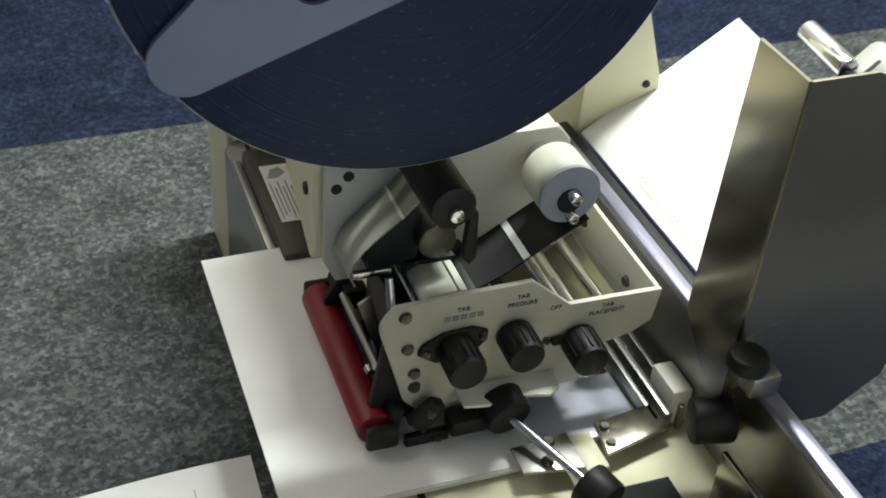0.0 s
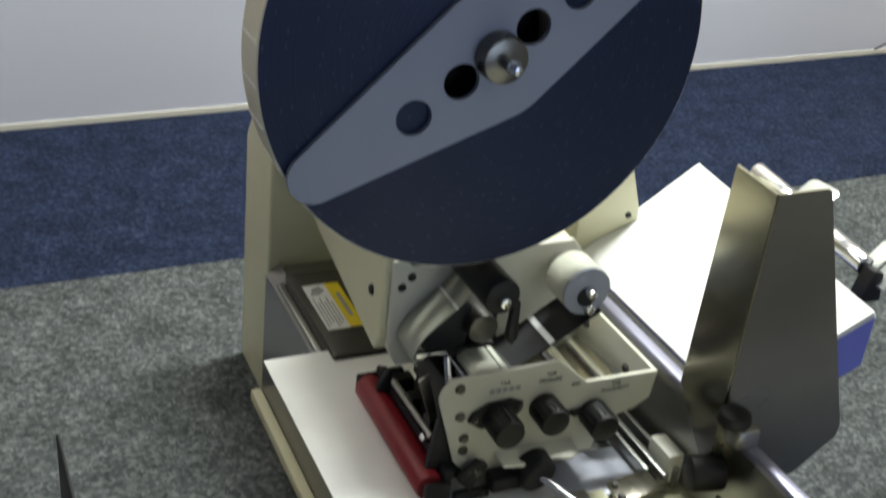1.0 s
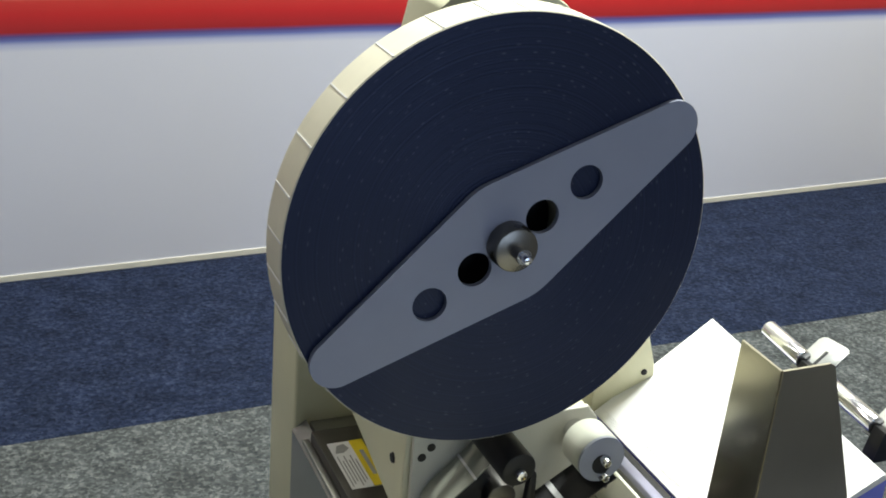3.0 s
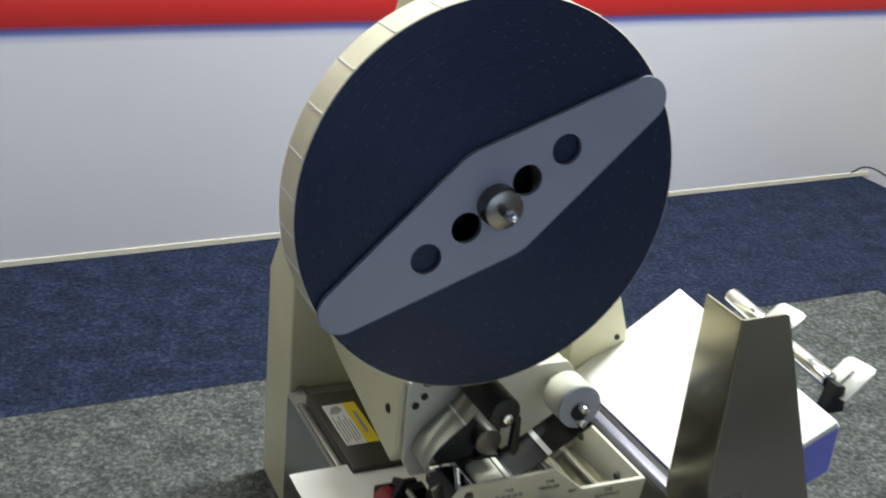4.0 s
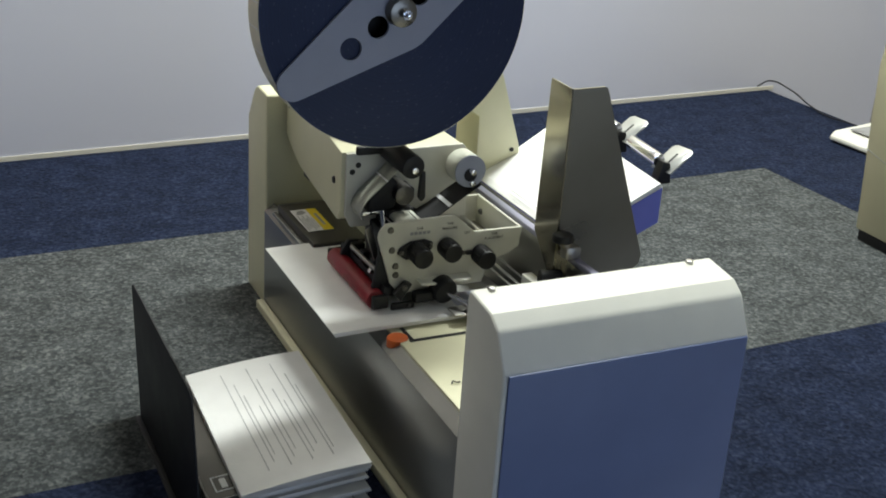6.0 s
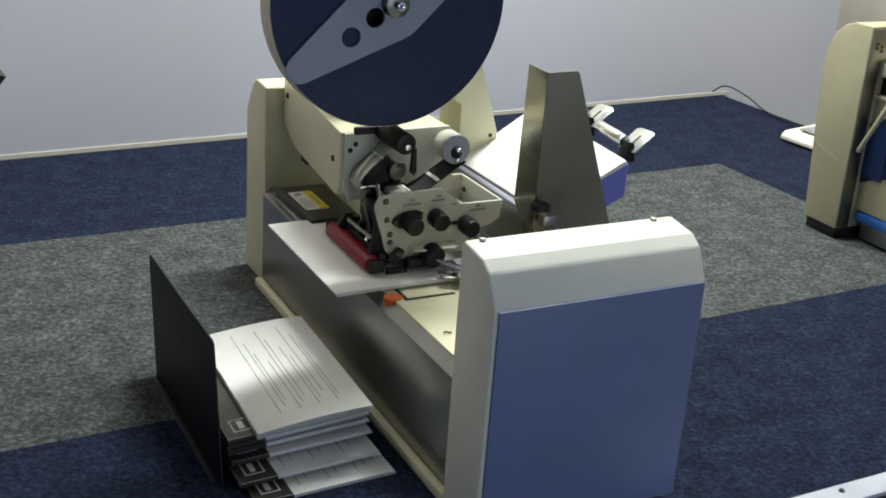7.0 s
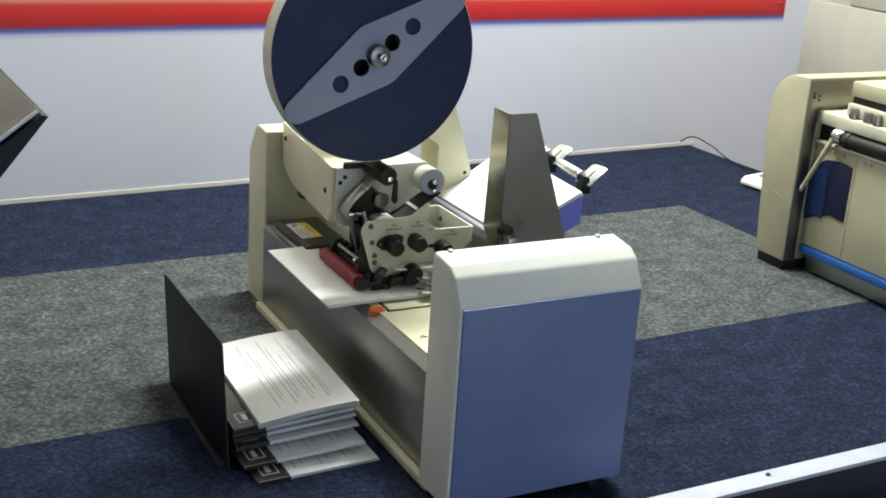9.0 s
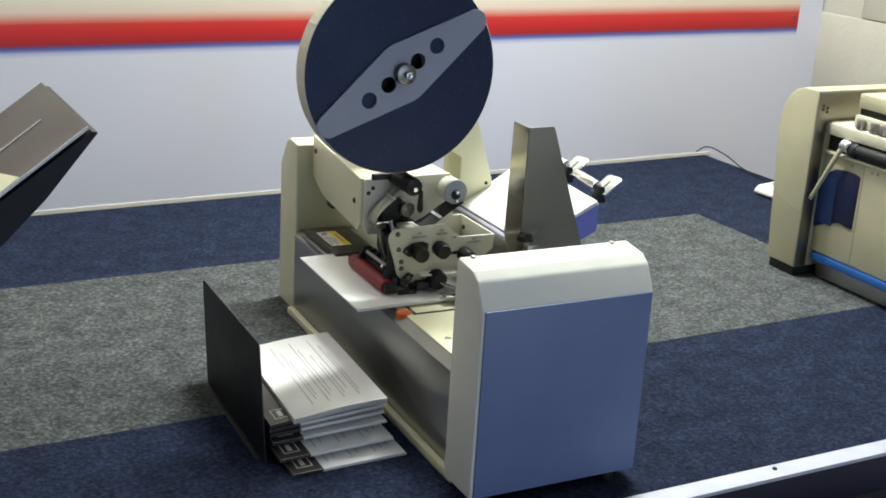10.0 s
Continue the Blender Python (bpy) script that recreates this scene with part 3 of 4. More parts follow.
for dz in (0.0035, -0.0065):
    part("pin", cyl((0.1195, 0.3012, 0.238 + dz), (0.1195, 0.2955, 0.238 + dz), 0.0032, 0.0026, 16, 0.0006), CHROME, gr, "polished pin")

# black tension arm and peel roller
ta = part("tension_arm", cyl((0.057, 0.283, 0.2590), (0.055, 0.335, 0.2610), 0.0105, seg=30, bevel=0.0015), BLACK, mach, "black plastic tension arm")
part("link", box(0.022, 0.052, 0.326, 0.332, 0.258, 0.266, 0.002), BLACK, ta)
part("pin", cyl((0.0575, 0.2828, 0.2570), (0.0575, 0.2795, 0.2570), 0.0036, 0.003, 16, 0.0006), CHROME, ta, "polished pin")
part("idler", cyl((0.0700, 0.318, 0.2240), (0.0700, 0.335, 0.2240), 0.0050, seg=28, bevel=0.001), RUBBER, mach)


def band(points, y0, y1, th):
    """A web that runs through (x, z) points, y0 to y1 wide."""
    up, dn = [], []
    n = len(points)
    for i, (x, z) in enumerate(points):
        a, c = points[max(0, i - 1)], points[min(n - 1, i + 1)]
        d = Vector((c[0] - a[0], c[1] - a[1])).normalized()
        up.append((x - d.y * th / 2, z + d.x * th / 2))
        dn.append((x + d.y * th / 2, z - d.x * th / 2))
    return prism(up + dn[::-1], "y", y0, y1)


arc = [(0.0600, 0.2545), (0.0530, 0.2478), (0.0469, 0.2410), (0.0400, 0.2348), (0.0332, 0.2290), (0.0270, 0.2230), (0.0225, 0.2165), (0.0208, 0.2100), (0.0235, 0.2040)]
part("label_web", band(arc, 0.3095, 0.3345, 0.0008), TAPE, mach, "pale translucent label web over a curved plate")
part("web_joint", band([(0.0448, 0.2394), (0.0437, 0.2384)], 0.3092, 0.3348, 0.0014), LABEL, mach, "pale label joint")
# added black solid: shade of the gap beneath the web
part("web_gap_fill", prism([(0.0290, 0.2215), (0.0400, 0.2320), (0.0500, 0.2410), (0.0560, 0.2360), (0.0540, 0.2120), (0.0300, 0.2080)], "y", 0.3125, 0.334, 0.002), BLACK_PAINT, mach, "black fill standing for the dark gap under the web")
part("peel_pulley", cyl((0.0600, 0.3050, 0.2255), (0.0600, 0.3350, 0.2255), 0.0090, seg=32, bevel=0.001), SCREW, mach, "dark steel pulley under the web")
part("web_pin", cyl((0.0660, 0.2900, 0.2065), (0.0660, 0.3330, 0.2065), 0.0022), CHROME, mach)
part("web_bracket", prism([(0.0640, 0.2300), (0.0655, 0.2540), (0.0695, 0.2540), (0.0705, 0.2300), (0.0670, 0.2260)], "y", 0.2850, 0.2900, 0.001), BLACK, mach, "black web bracket")
part("black_web", band([(0.075, 0.200), (0.092, 0.208), (0.112, 0.221), (0.130, 0.232)], 0.297, 0.327, 0.0008), RUBBER, mach, "black label web")
part("web_mark", band([(0.0995, 0.2141), (0.1025, 0.2161)], 0.2968, 0.3262, 0.0004), LABEL, mach)

# head box: front plate, right wall, cross bars
PLATE = [(0.0265, 0.1975), (0.0345, 0.2065), (0.0995, 0.2085), (0.1205, 0.1905), (0.1690, 0.1900), (0.1665, 0.1715), (0.1560, 0.1650), (0.1370, 0.1610), (0.1315, 0.1400), (0.064, 0.1390), (0.050, 0.139), (0.0405, 0.150)]
head = part("head_plate", prism(PLATE, "y", 0.2845, 0.2875, 0.0005, corners={0: 0.006}), PALE_SHADED, mach, "off-white control plate with black knobs")
part("head_side", prism([(0.2876, 0.190), (0.374, 0.190), (0.374, 0.160), (0.2876, 0.1715)], "x", 0.1665, 0.169, 0.0005), PALE_SHADED, head, "off-white side wall")
part("head_back", prism([(0.130, 0.190), (0.1664, 0.190), (0.1664, 0.150), (0.130, 0.150)], "y", 0.3710, 0.374, 0.0005), PALE_SHADED, head, "off-white back wall")
for x, z in ((0.039, 0.2005), (0.041, 0.1815), (0.045, 0.1660), (0.0455, 0.1575)):
    screw(x, 0.2845, z, head)
for y, z in ((0.362, 0.176), (0.312, 0.174)):
    screw(0.1665, y, z, head, "x")


def lettering(text, x, z, size, y=0.2843):
    """Printed word on the control plate, centred at x, z."""
    cu = bpy.data.curves.new("word", "FONT")
    cu.body, cu.size, cu.align_x, cu.align_y = text, size, "CENTER", "CENTER"
    cu.extrude = 0.0001
    tmp = bpy.data.objects.new("word", cu)
    me = bpy.data.meshes.new_from_object(tmp)
    bpy.data.objects.remove(tmp)
    me.transform(pose(x, y, z, 90, 0, 0))
    me.materials.clear()
    me.materials.append(DARK_INK)
    ob = new("word", me)
    ob.parent = head


for word, wx, wz in (("TAB", 0.0665, 0.1995), ("TAB", 0.0955, 0.2008), ("PRESSURE", 0.0955, 0.1965), ("OFF", 0.1130, 0.1905), ("TAB", 0.1405, 0.1865), ("PLACEMENT", 0.1405, 0.1825)):
    lettering(word, wx, wz, 0.0034)
for tx in (0.0575, 0.0615, 0.0655, 0.0695, 0.0735):
    part("text_bar", box(tx, tx + 0.0030, 0.2841, 0.2844, 0.1938, 0.1965), INK, head)


def knob(x, z, r, length, plate=False):
    k = part("knob", cyl((x, 0.2840, z), (x, 0.2840 - length, z - 0.001), r * 1.03, r, 30, 0.0014), BLACK, head, "black fluted control knob")
    for j in range(16):
        a = 2 * math.pi * j / 16
        b = box(-0.0006, 0.0006, 0.284 - length + 0.002, 0.2825, r * 0.985, r * 1.025)
        bmesh.ops.transform(b, matrix=Matrix.Translation((x, 0, z)) @ Matrix.Rotation(a, 4, "Y"), verts=b.verts)
        part("flute", b, BLACK, k)
    if plate:
        part("knob_plate", prism([(x - 0.0180, z - 0.0010), (x - 0.0155, z + 0.0045), (x - 0.006, z + 0.0095), (x + 0.008, z + 0.0105), (x + 0.0160, z + 0.0070), (x + 0.0160, z + 0.0015), (x + 0.007, z - 0.0070), (x - 0.009, z - 0.0075)], "y", 0.2822, 0.2843, 0.0008), BLACK, k, "black oval mounting plate")
        screw(x - 0.0142, 0.2822, z, k, r=0.0022)
        screw(x + 0.0132, 0.2822, z + 0.0045, k, r=0.0022)
    return k


head.location = (0.0, 0.0, 0.0026)
knob(0.0632, 0.1790, 0.0090, 0.020, True)
knob(0.0925, 0.1800, 0.0088, 0.018)
k3 = knob(0.1265, 0.1695, 0.0088, 0.018)
part("latch", box(0.1120, 0.120, 0.2800, 0.2842, 0.1700, 0.1735, 0.001), BLACK, k3)
screw(0.1105, 0.2843, 0.1712, k3, r=0.0022)

part("plate_lip", prism([(0.066, 0.2844), (0.066, 0.2715), (0.080, 0.2690), (0.090, 0.2725), (0.108, 0.2680), (0.1145, 0.2720), (0.1165, 0.2844)], "z", 0.1500, 0.1518, 0.0004), PALE, head, "folded lower lip")
# added black slab over the deck: shade inside the head put in as colour
part("inner_dark_fill", box(0.048, 0.1300, 0.2880, 0.3685, 0.1385, 0.1490, 0.001), BLACK, head, "black fill standing for shade inside the head")
# inside the head: bars and web plate
for x, z, r in ((0.086, 0.1925, 0.0022), (0.124, 0.176, 0.0030), (0.134, 0.168, 0.0042), (0.150, 0.170, 0.0026), (0.048, 0.200, 0.0022)):
    part("cross_bar", cyl((x, 0.2876, z), (x, 0.3689, z), r), CHROME, head, "chrome cross bar")
part("web_plate", prism([(0.049, 0.2035), (0.052, 0.2060), (0.070, 0.2060), (0.072, 0.200), (0.072, 0.188), (0.049, 0.188)], "y", 0.2900, 0.3130, 0.0008), NYLON, head, "pale label plate")
part("rear_block", box(0.046, 0.073, 0.3135, 0.362, 0.160, 0.2075, 0.0015), BLACK, head, "black rear block")
screw(0.052, 0.3134, 0.2045, head)
part("web_block", box(0.0735, 0.0840, 0.2890, 0.345, 0.160, 0.199, 0.0015), BLACK, head, "black block")
part("slanted_shelf", prism([(0.100, 0.150), (0.128, 0.166), (0.128, 0.168), (0.100, 0.152)], "y", 0.2885, 0.366), STEEL, head, "slanted steel shelf")
part("inner_block", box(0.040, 0.058, 0.2885, 0.345, 0.150, 0.192, 0.002), BLACK, head, "black inner block")
part("inner_block", box(0.094, 0.110, 0.2885, 0.345, 0.150, 0.168, 0.002), BLACK_PAINT, head)
part("tilted_plate", prism([(0.140, 0.150), (0.162, 0.164), (0.162, 0.166), (0.140, 0.152)], "y", 0.300, 0.366), STEEL, head, "slanted steel plate")
part("end_bracket", box(0.0215, 0.0400, 0.3080, 0.3115, 0.2065, 0.2100, 0.0008), CHROME, head, "bright bracket")
part("pin", cyl((0.0345, 0.2960, 0.2150), (0.0345, 0.2885, 0.1960), 0.0018), CHROME, head)
part("side_arm", prism([(0.024, 0.135), (0.034, 0.200), (0.044, 0.200), (0.050, 0.135)], "y", 0.2880, 0.2925, 0.001), BLACK_PAINT, head, "black side arm")
part("side_arm", prism([(0.024, 0.135), (0.026, 0.150), (0.032, 0.160), (0.042, 0.160), (0.046, 0.135)], "y", 0.3655, 0.370, 0.001), BLACK_PAINT, head, "black side arm")

# red press roller
rr = part("press_roller", cyl((0.027, 0.282, 0.1395), (0.027, 0.385, 0.1395), 0.0088, seg=36, bevel=0.0012), RED, mach, "dark red rubber press roller")
part("roller_pin", cyl((0.027, 0.276, 0.1395), (0.027, 0.392, 0.1395), 0.0034), CHROME, rr)
for y in (0.2765, 0.3885):
    part("bearing", box(0.0205, 0.0365, y - 0.0025, y + 0.0025, 0.1335, 0.1465, 0.002), BLACK, rr, "black bearing block")
part("roller_guard", prism([(0.036, 0.134), (0.040, 0.150), (0.034, 0.152), (0.033, 0.148)], "y", 0.280, 0.388), BLACK_PAINT, rr)

# linkage between the roller and the head
lk = part("roller_link", prism([(0.030, 0.140), (0.034, 0.176), (0.041, 0.178), (0.046, 0.150), (0.044, 0.138)], "y", 0.2940, 0.2985, 0.001), BLACK, mach, "black linkage with bright pins")
for y in (0.312, 0.338, 0.362):
    part("link_bar", box(0.034, 0.046, y - 0.005, y + 0.005, 0.142, 0.166 - (y - 0.312) * 0.1, 0.0015), BLACK, lk)
for x, y, z in ((0.036, 0.2935, 0.172), (0.041, 0.2935, 0.146), (0.030, 0.3050, 0.158)):
    part("pin", cyl((x, y, z), (x, y - 0.004, z), 0.0026, 0.002, 14), CHROME, lk)
part("spring", cyl((0.0335, 0.300, 0.160), (0.0335, 0.360, 0.158), 0.0022), NICKEL, lk)
part("link_plate", prism([(0.024, 0.196), (0.030, 0.200), (0.0385, 0.168), (0.034, 0.166)], "y", 0.306, 0.3075), NICKEL, lk)
tl = part("trip_lever", prism([(0.040, 0.146), (0.052, 0.157), (0.058, 0.154), (0.048, 0.138)], "y", 0.2740, 0.2805, 0.001), BLACK, mach, "black trip lever with bright screw")
part("lever_arm", box(0.040, 0.062, 0.2760, 0.2800, 0.1290, 0.1360, 0.001), BLACK, tl)
screw(0.0505, 0.2740, 0.1515, tl, r=0.0026)
screw(0.0560, 0.2760, 0.1330, tl, r=0.0024)

# black knob and shaft in front of the head, steel finger plates
fk = part("adjuster", cyl((0.0860, 0.2790, 0.1475), (0.0880, 0.2660, 0.1450), 0.0122, 0.0115, 28, 0.002), BLACK, mach, "large black adjuster knob on a steel shaft")
part("adjuster_body", box(0.0600, 0.0800, 0.2700, 0.2815, 0.1360, 0.1455, 0.002), BLACK, fk)
part("shaft", cyl((0.0890, 0.2660, 0.1450), (0.1090, 0.2240, 0.1395), 0.0022), CHROME, fk, "bright steel shaft")
part("adjuster_cap", cyl((0.1085, 0.2250, 0.1396), (0.1145, 0.2110, 0.1380), 0.0110, 0.0102, 24, 0.002), BLACK, fk)
cl = part("clamp_plate", prism([(0.0850, 0.2575), (0.1150, 0.2600), (0.1150, 0.2365), (0.0850, 0.2410)], "z", 0.1335, 0.1355, 0.0006), NICKEL, mach, "bare metal clamp plate")
screw(0.1040, 0.2560, 0.1355, cl, "z", 0.0032)
screw(0.0985, 0.2445, 0.1355, cl, "z", 0.0032)
fp = part("finger_plate", prism([(0.1280, 0.2405), (0.1675, 0.2500), (0.1670, 0.2665), (0.1305, 0.2615)], "z", 0.1335, 0.1360, 0.0006), STEEL, mach, "bare steel finger plate")
screw(0.1340, 0.2570, 0.1360, fp, "z", 0.0026)
screw(0.1325, 0.2465, 0.1360, fp, "z", 0.0026)
part("finger_mount", box(0.1155, 0.1275, 0.236, 0.260, 0.1248, 0.1330, 0.001), CREAM, mach)
part("transport_belt", box(0.112, 0.155, 0.085, 0.228, 0.1247, 0.1262, 0.0006), BLACK_PAINT, mach)
part("deck_slide", box(0.100, 0.159, 0.259, 0.300, 0.1250, 0.1275, 0.0006), ALUMINIUM, mach, "bright steel slide plate")
for x, w in ((0.160, 0.003), (0.166, 0.004), (0.174, 0.003)):
    part("guide_strip", box(x, x + w, 0.255, 0.345, 0.1250, 0.1330 + (x - 0.15) * 0.3, 0.0006), STEEL_LONG, mach, "steel guide strip")
part("feed_pad", box(0.1700, 0.1810, 0.258, 0.280, 0.1265, 0.1480, 0.001), PALE, mach)
part("feed_roller", cyl((0.168, 0.160, 0.126), (0.168, 0.198, 0.126), 0.0150, seg=30, bevel=0.002), AMBER, mach, "amber rubber feed roller")
part("feed_roller", cyl((0.150, 0.168, 0.122), (0.150, 0.204, 0.122), 0.0130, seg=30, bevel=0.002), AMBER, mach, "amber rubber feed roller")
part("pressure_knob", cyl((0.156, 0.224, 0.1660), (0.175, 0.218, 0.1665), 0.0108, 0.0100, 24, 0.002), BLACK, mach, "black pressure knob")
part("feed_plate", box(0.161, 0.1635, 0.130, 0.204, 0.1265, 0.165, 0.0006), STEEL, mach, "upright steel plate")
part("feed_pin", cyl((0.166, 0.170, 0.158), (0.166, 0.190, 0.158), 0.0035), CHROME, mach)

# gate wall and its rails
gw = part("gate_wall", box(0.1815, 0.184, 0.062, 0.430, 0.126, 0.184, 0.0006), STEEL_LONG, mach, "steel gate wall")
part("gate_rail", box(0.1785, 0.1865, 0.062, 0.440, 0.1845, 0.190, 0.0015), RAIL, gw, "bright chrome top rail")
part("gate_slot", box(0.1872, 0.193, 0.230, 0.445, 0.184, 0.1885, 0.0008), BLACK, gw, "black slot beside the rail")
gk = part("gate_clamp", box(0.1700, 0.1850, 0.2070, 0.2190, 0.1902, 0.2020, 0.002), NICKEL, mach, "bare metal clamp block")
part("clamp_knob", cyl((0.1680, 0.2125, 0.2065), (0.1680, 0.2125, 0.2140), 0.0098, 0.0088, 28, 0.002), BLACK, gk, "black clamp knob")
part("clamp_stem", cyl((0.1720, 0.2125, 0.2015), (0.1680, 0.2125, 0.2065), 0.004), NICKEL, gk)

# tall steel guide: front plate with a folded flange
GUIDE = [(0.1675, 0.338), (0.1975, 0.3385), (0.2005, 0.3370), (0.2022, 0.3330), (0.2560, 0.180), (0.2550, 0.1715), (0.2290, 0.150), (0.1676, 0.152)]
tg = part("stack_guide", prism(GUIDE, "y", 0.2255, 0.2270, 0.0), GUIDE_STEEL, mach, "tall tapered brushed steel guide")
tg.location = (0.0021, -0.003, 0.0)
FL = [(0.2262, 0.338), (0.2605, 0.3385), (0.2650, 0.200), (0.2262, 0.160)]
part("guide_flange", prism(FL, "x", 0.1662, 0.1677), STEEL, tg, "folded steel flange")

def slab(quad, th):
    """A plate under four corners, th thick."""
    b = bmesh.new()
    up = [b.verts.new(p) for p in quad]
    dn = [b.verts.new((p[0], p[1], p[2] - th)) for p in quad]
    b.faces.new(up)
    b.faces.new(dn)
    for i in range(4):
        b.faces.new((up[i], up[(i + 1) % 4], dn[(i + 1) % 4], dn[i]))
    return b


# hopper: sloping bed with blue sides
hop = part("hopper_body", slab([(0.197, 0.252, 0.1855), (0.2950, 0.2535, 0.229), (0.3070, 0.4600, 0.230), (0.197, 0.4340, 0.185)], 0.034), VIOLET, mach, "violet-blue hopper body")
part("hopper_leg", box(0.202, 0.236, 0.32, 0.41, 0.0, 0.162, 0.003), VIOLET, hop)


def end_tab(x, y, z):
    s = part("stop_block", prism([(x - 0.010, z - 0.014), (x - 0.004, z + 0.008), (x + 0.004, z + 0.006), (x + 0.007, z - 0.014)], "y", y - 0.012, y - 0.001, 0.001), BLACK, hop, "black stop block with a grey tab")
    m = pose(x + 0.000, y - 0.005, z - 0.003, 0, -32, 10)
    b = prism([(-0.001, -0.0130), (0.029, -0.0130), (0.0320, -0.0115), (0.0335, -0.0085), (0.0335, 0.0085), (0.0320, 0.0115), (0.029, 0.0130), (-0.001, 0.0130)], "z", 0, 0.002, 0.0006)
    bmesh.ops.transform(b, matrix=m, verts=b.verts)
    t = part("stop_tab", b, CLEAR_TAB, s, "grey translucent slotted tab")
    b = box(0.007, 0.023, -0.0011, 0.0011, 0.0021, 0.0024)
    bmesh.ops.transform(b, matrix=m, verts=b.verts)
    part("slot", b, BLACK, t)


end_tab(0.314, 0.3660, 0.2430)
end_tab(0.315, 0.2900, 0.2365)
for y0, y1, z0, z1 in ((0.289, 0.338, 0.2425, 0.2460), (0.365, 0.406, 0.2500, 0.2535)):
    part("stop_tube", cyl((0.3135, y0, z0), (0.3135, y1, z1), 0.0064, seg=24, bevel=0.001), CHROME, hop, "chrome tube")

# ---------------------------------------------------------------- paper
feed = thing("paper_stack", AT, "stack of white printed sheets fanned on the hopper bed", "paper stack")
for k in range(7):
    o, h = 0.0009 * k, 0.0006 * k + 0.0008
    part("sheet", slab([(0.1972 + o, 0.2515 + 0.0004 * (k % 3), 0.1860 + h), (0.2945 - 0.0004 * k, 0.2530 + 0.0004 * (k % 2), 0.2295 + h), (0.3068 - 0.0006 * (k % 3), 0.4610, 0.2305 + h), (0.1972 + o, 0.4345, 0.1855 + h)], 0.0005), PAPER, feed)


for line_x, y0, n in ((0.2605, 0.3715, 15), (0.2030, 0.3080, 18)):
    for k in range(n):
        zz = 0.1912 + (line_x - 0.1972) * 0.447
        yy = y0 + 0.0037 * k
        part("text_bar", box(line_x - 0.0004, line_x + 0.0004, yy, yy + 0.0022, zz, zz + 0.0004), PALE_INK, feed)


def booklet(name, w, d, n, label):
    """A thin folded mailer: white leaves, a dark band with a logo box at one end, text lines."""
    bk = thing(name, pose(0, 0, 0), label, "mailer", "mailers in the output stack")
    for i in range(n):
        b = box(0.0004 * (i % 2), w - 0.0006 * (i % 3), 0.0005 * (i % 2), d, i * 0.0012, i * 0.0012 + 0.0009)
        part("leaf", b, PAPER, bk)
    top = n * 0.0012 - 0.0003
    part("dark_band", box(0.0005, 0.034, 0.001, d - 0.001, top, top + 0.0002), DARK_INK, bk, "dark brown printed band")
    for x0, x1, y0, y1 in ((0.008, 0.026, 0.010, 0.0112), (0.008, 0.026, 0.0298, 0.031), (0.008, 0.0092, 0.0112, 0.0298), (0.0248, 0.026, 0.0112, 0.0298)):
        part("logo_frame", box(x0, x1, y0, y1, top + 0.0003, top + 0.0005), LABEL, bk)
    part("text_bar", box(0.014, 0.019, 0.014, 0.027, top + 0.0003, top + 0.0005), LABEL, bk)
    part("dark_edge", box(-0.0007, 0.0003, 0.0, d, 0.0, top + 0.0001), DARK_INK, bk)
    part("dark_edge", box(0.0004, 0.034, -0.0005, 0.0004, 0.0, top + 0.0001), DARK_INK, bk)
    for k in range(9):
        x = 0.044 + k * 0.0095
        if k in (2, 5):
            continue
        part("text_line", box(x, x + 0.0007, 0.012 + 0.006 * (k % 3), d - 0.012 - 0.012 * (k % 2), top, top + 0.0002), INK, bk)
    return bk


PW, PD = 0.133, 0.190
first = booklet("mailer", PW, PD, 3, "white printed mailer with dark brown end band, in the output stack")
placed = [(-0.1410, 0.1263, 0.000, 0, 2.7, 2.4), (-0.1488, 0.1450, 0.0090, 1, 2.6, 2.6), (-0.1500, 0.166, 0.0190, 2.2, 1, 1.6), (-0.1505, 0.173, 0.0255, 3.2, 0.5, 1.0),
          (-0.1515, 0.173, 0.0315, 4.2, 0, 0.5), (-0.1510, 0.172, 0.0375, 5.2, -0.5, 0)]
first.matrix_world = AT @ pose(-0.1410, 0.1263, 0.0, 2.4, 0, 2.7)
for x, y, z, tilt, turn, lift in placed[1:]:
    copy_thing(first, AT @ pose(x, y, z, lift, -tilt, turn))


def bowed_sheet(w, d, z0, rise, n=8):
    """A leaf that droops at one side."""
    up = [(w * k / n, z0 + rise * math.sin(0.5 * math.pi * k / n)) for k in range(n + 1)]
    return prism(up + [(x, z - 0.0006) for x, z in up[::-1]], "y", 0.0, d)


topm = thing("mailer_landed", AT @ pose(-0.1290, 0.1610, 0.0440, 0, 0, -1.5), "white printed mailer just landed on the output stack", "mailer")
for i in range(4):
    ob = part("leaf", bowed_sheet(0.106 + 0.0008 * (i % 2), 0.200, 0.0016 * i, 0.010), PAPER, topm)
for k in range(11):
    x = 0.028 + 0.0058 * k + 0.0014 * math.sin(k * 2.3)
    zz = 0.0048 + 0.010 * math.sin(0.5 * math.pi * x / 0.104)
    part("text_line", box(x, x + 0.0006, 0.022 + 0.010 * (k % 3), 0.184 - 0.022 * ((k * 5) % 4), zz - 0.0003, zz + 0.0003), PALE_INK, topm)

out = thing("mailer_on_deck", AT, "white folded mailer leaving under the red roller, over the deck edge", "mailer")
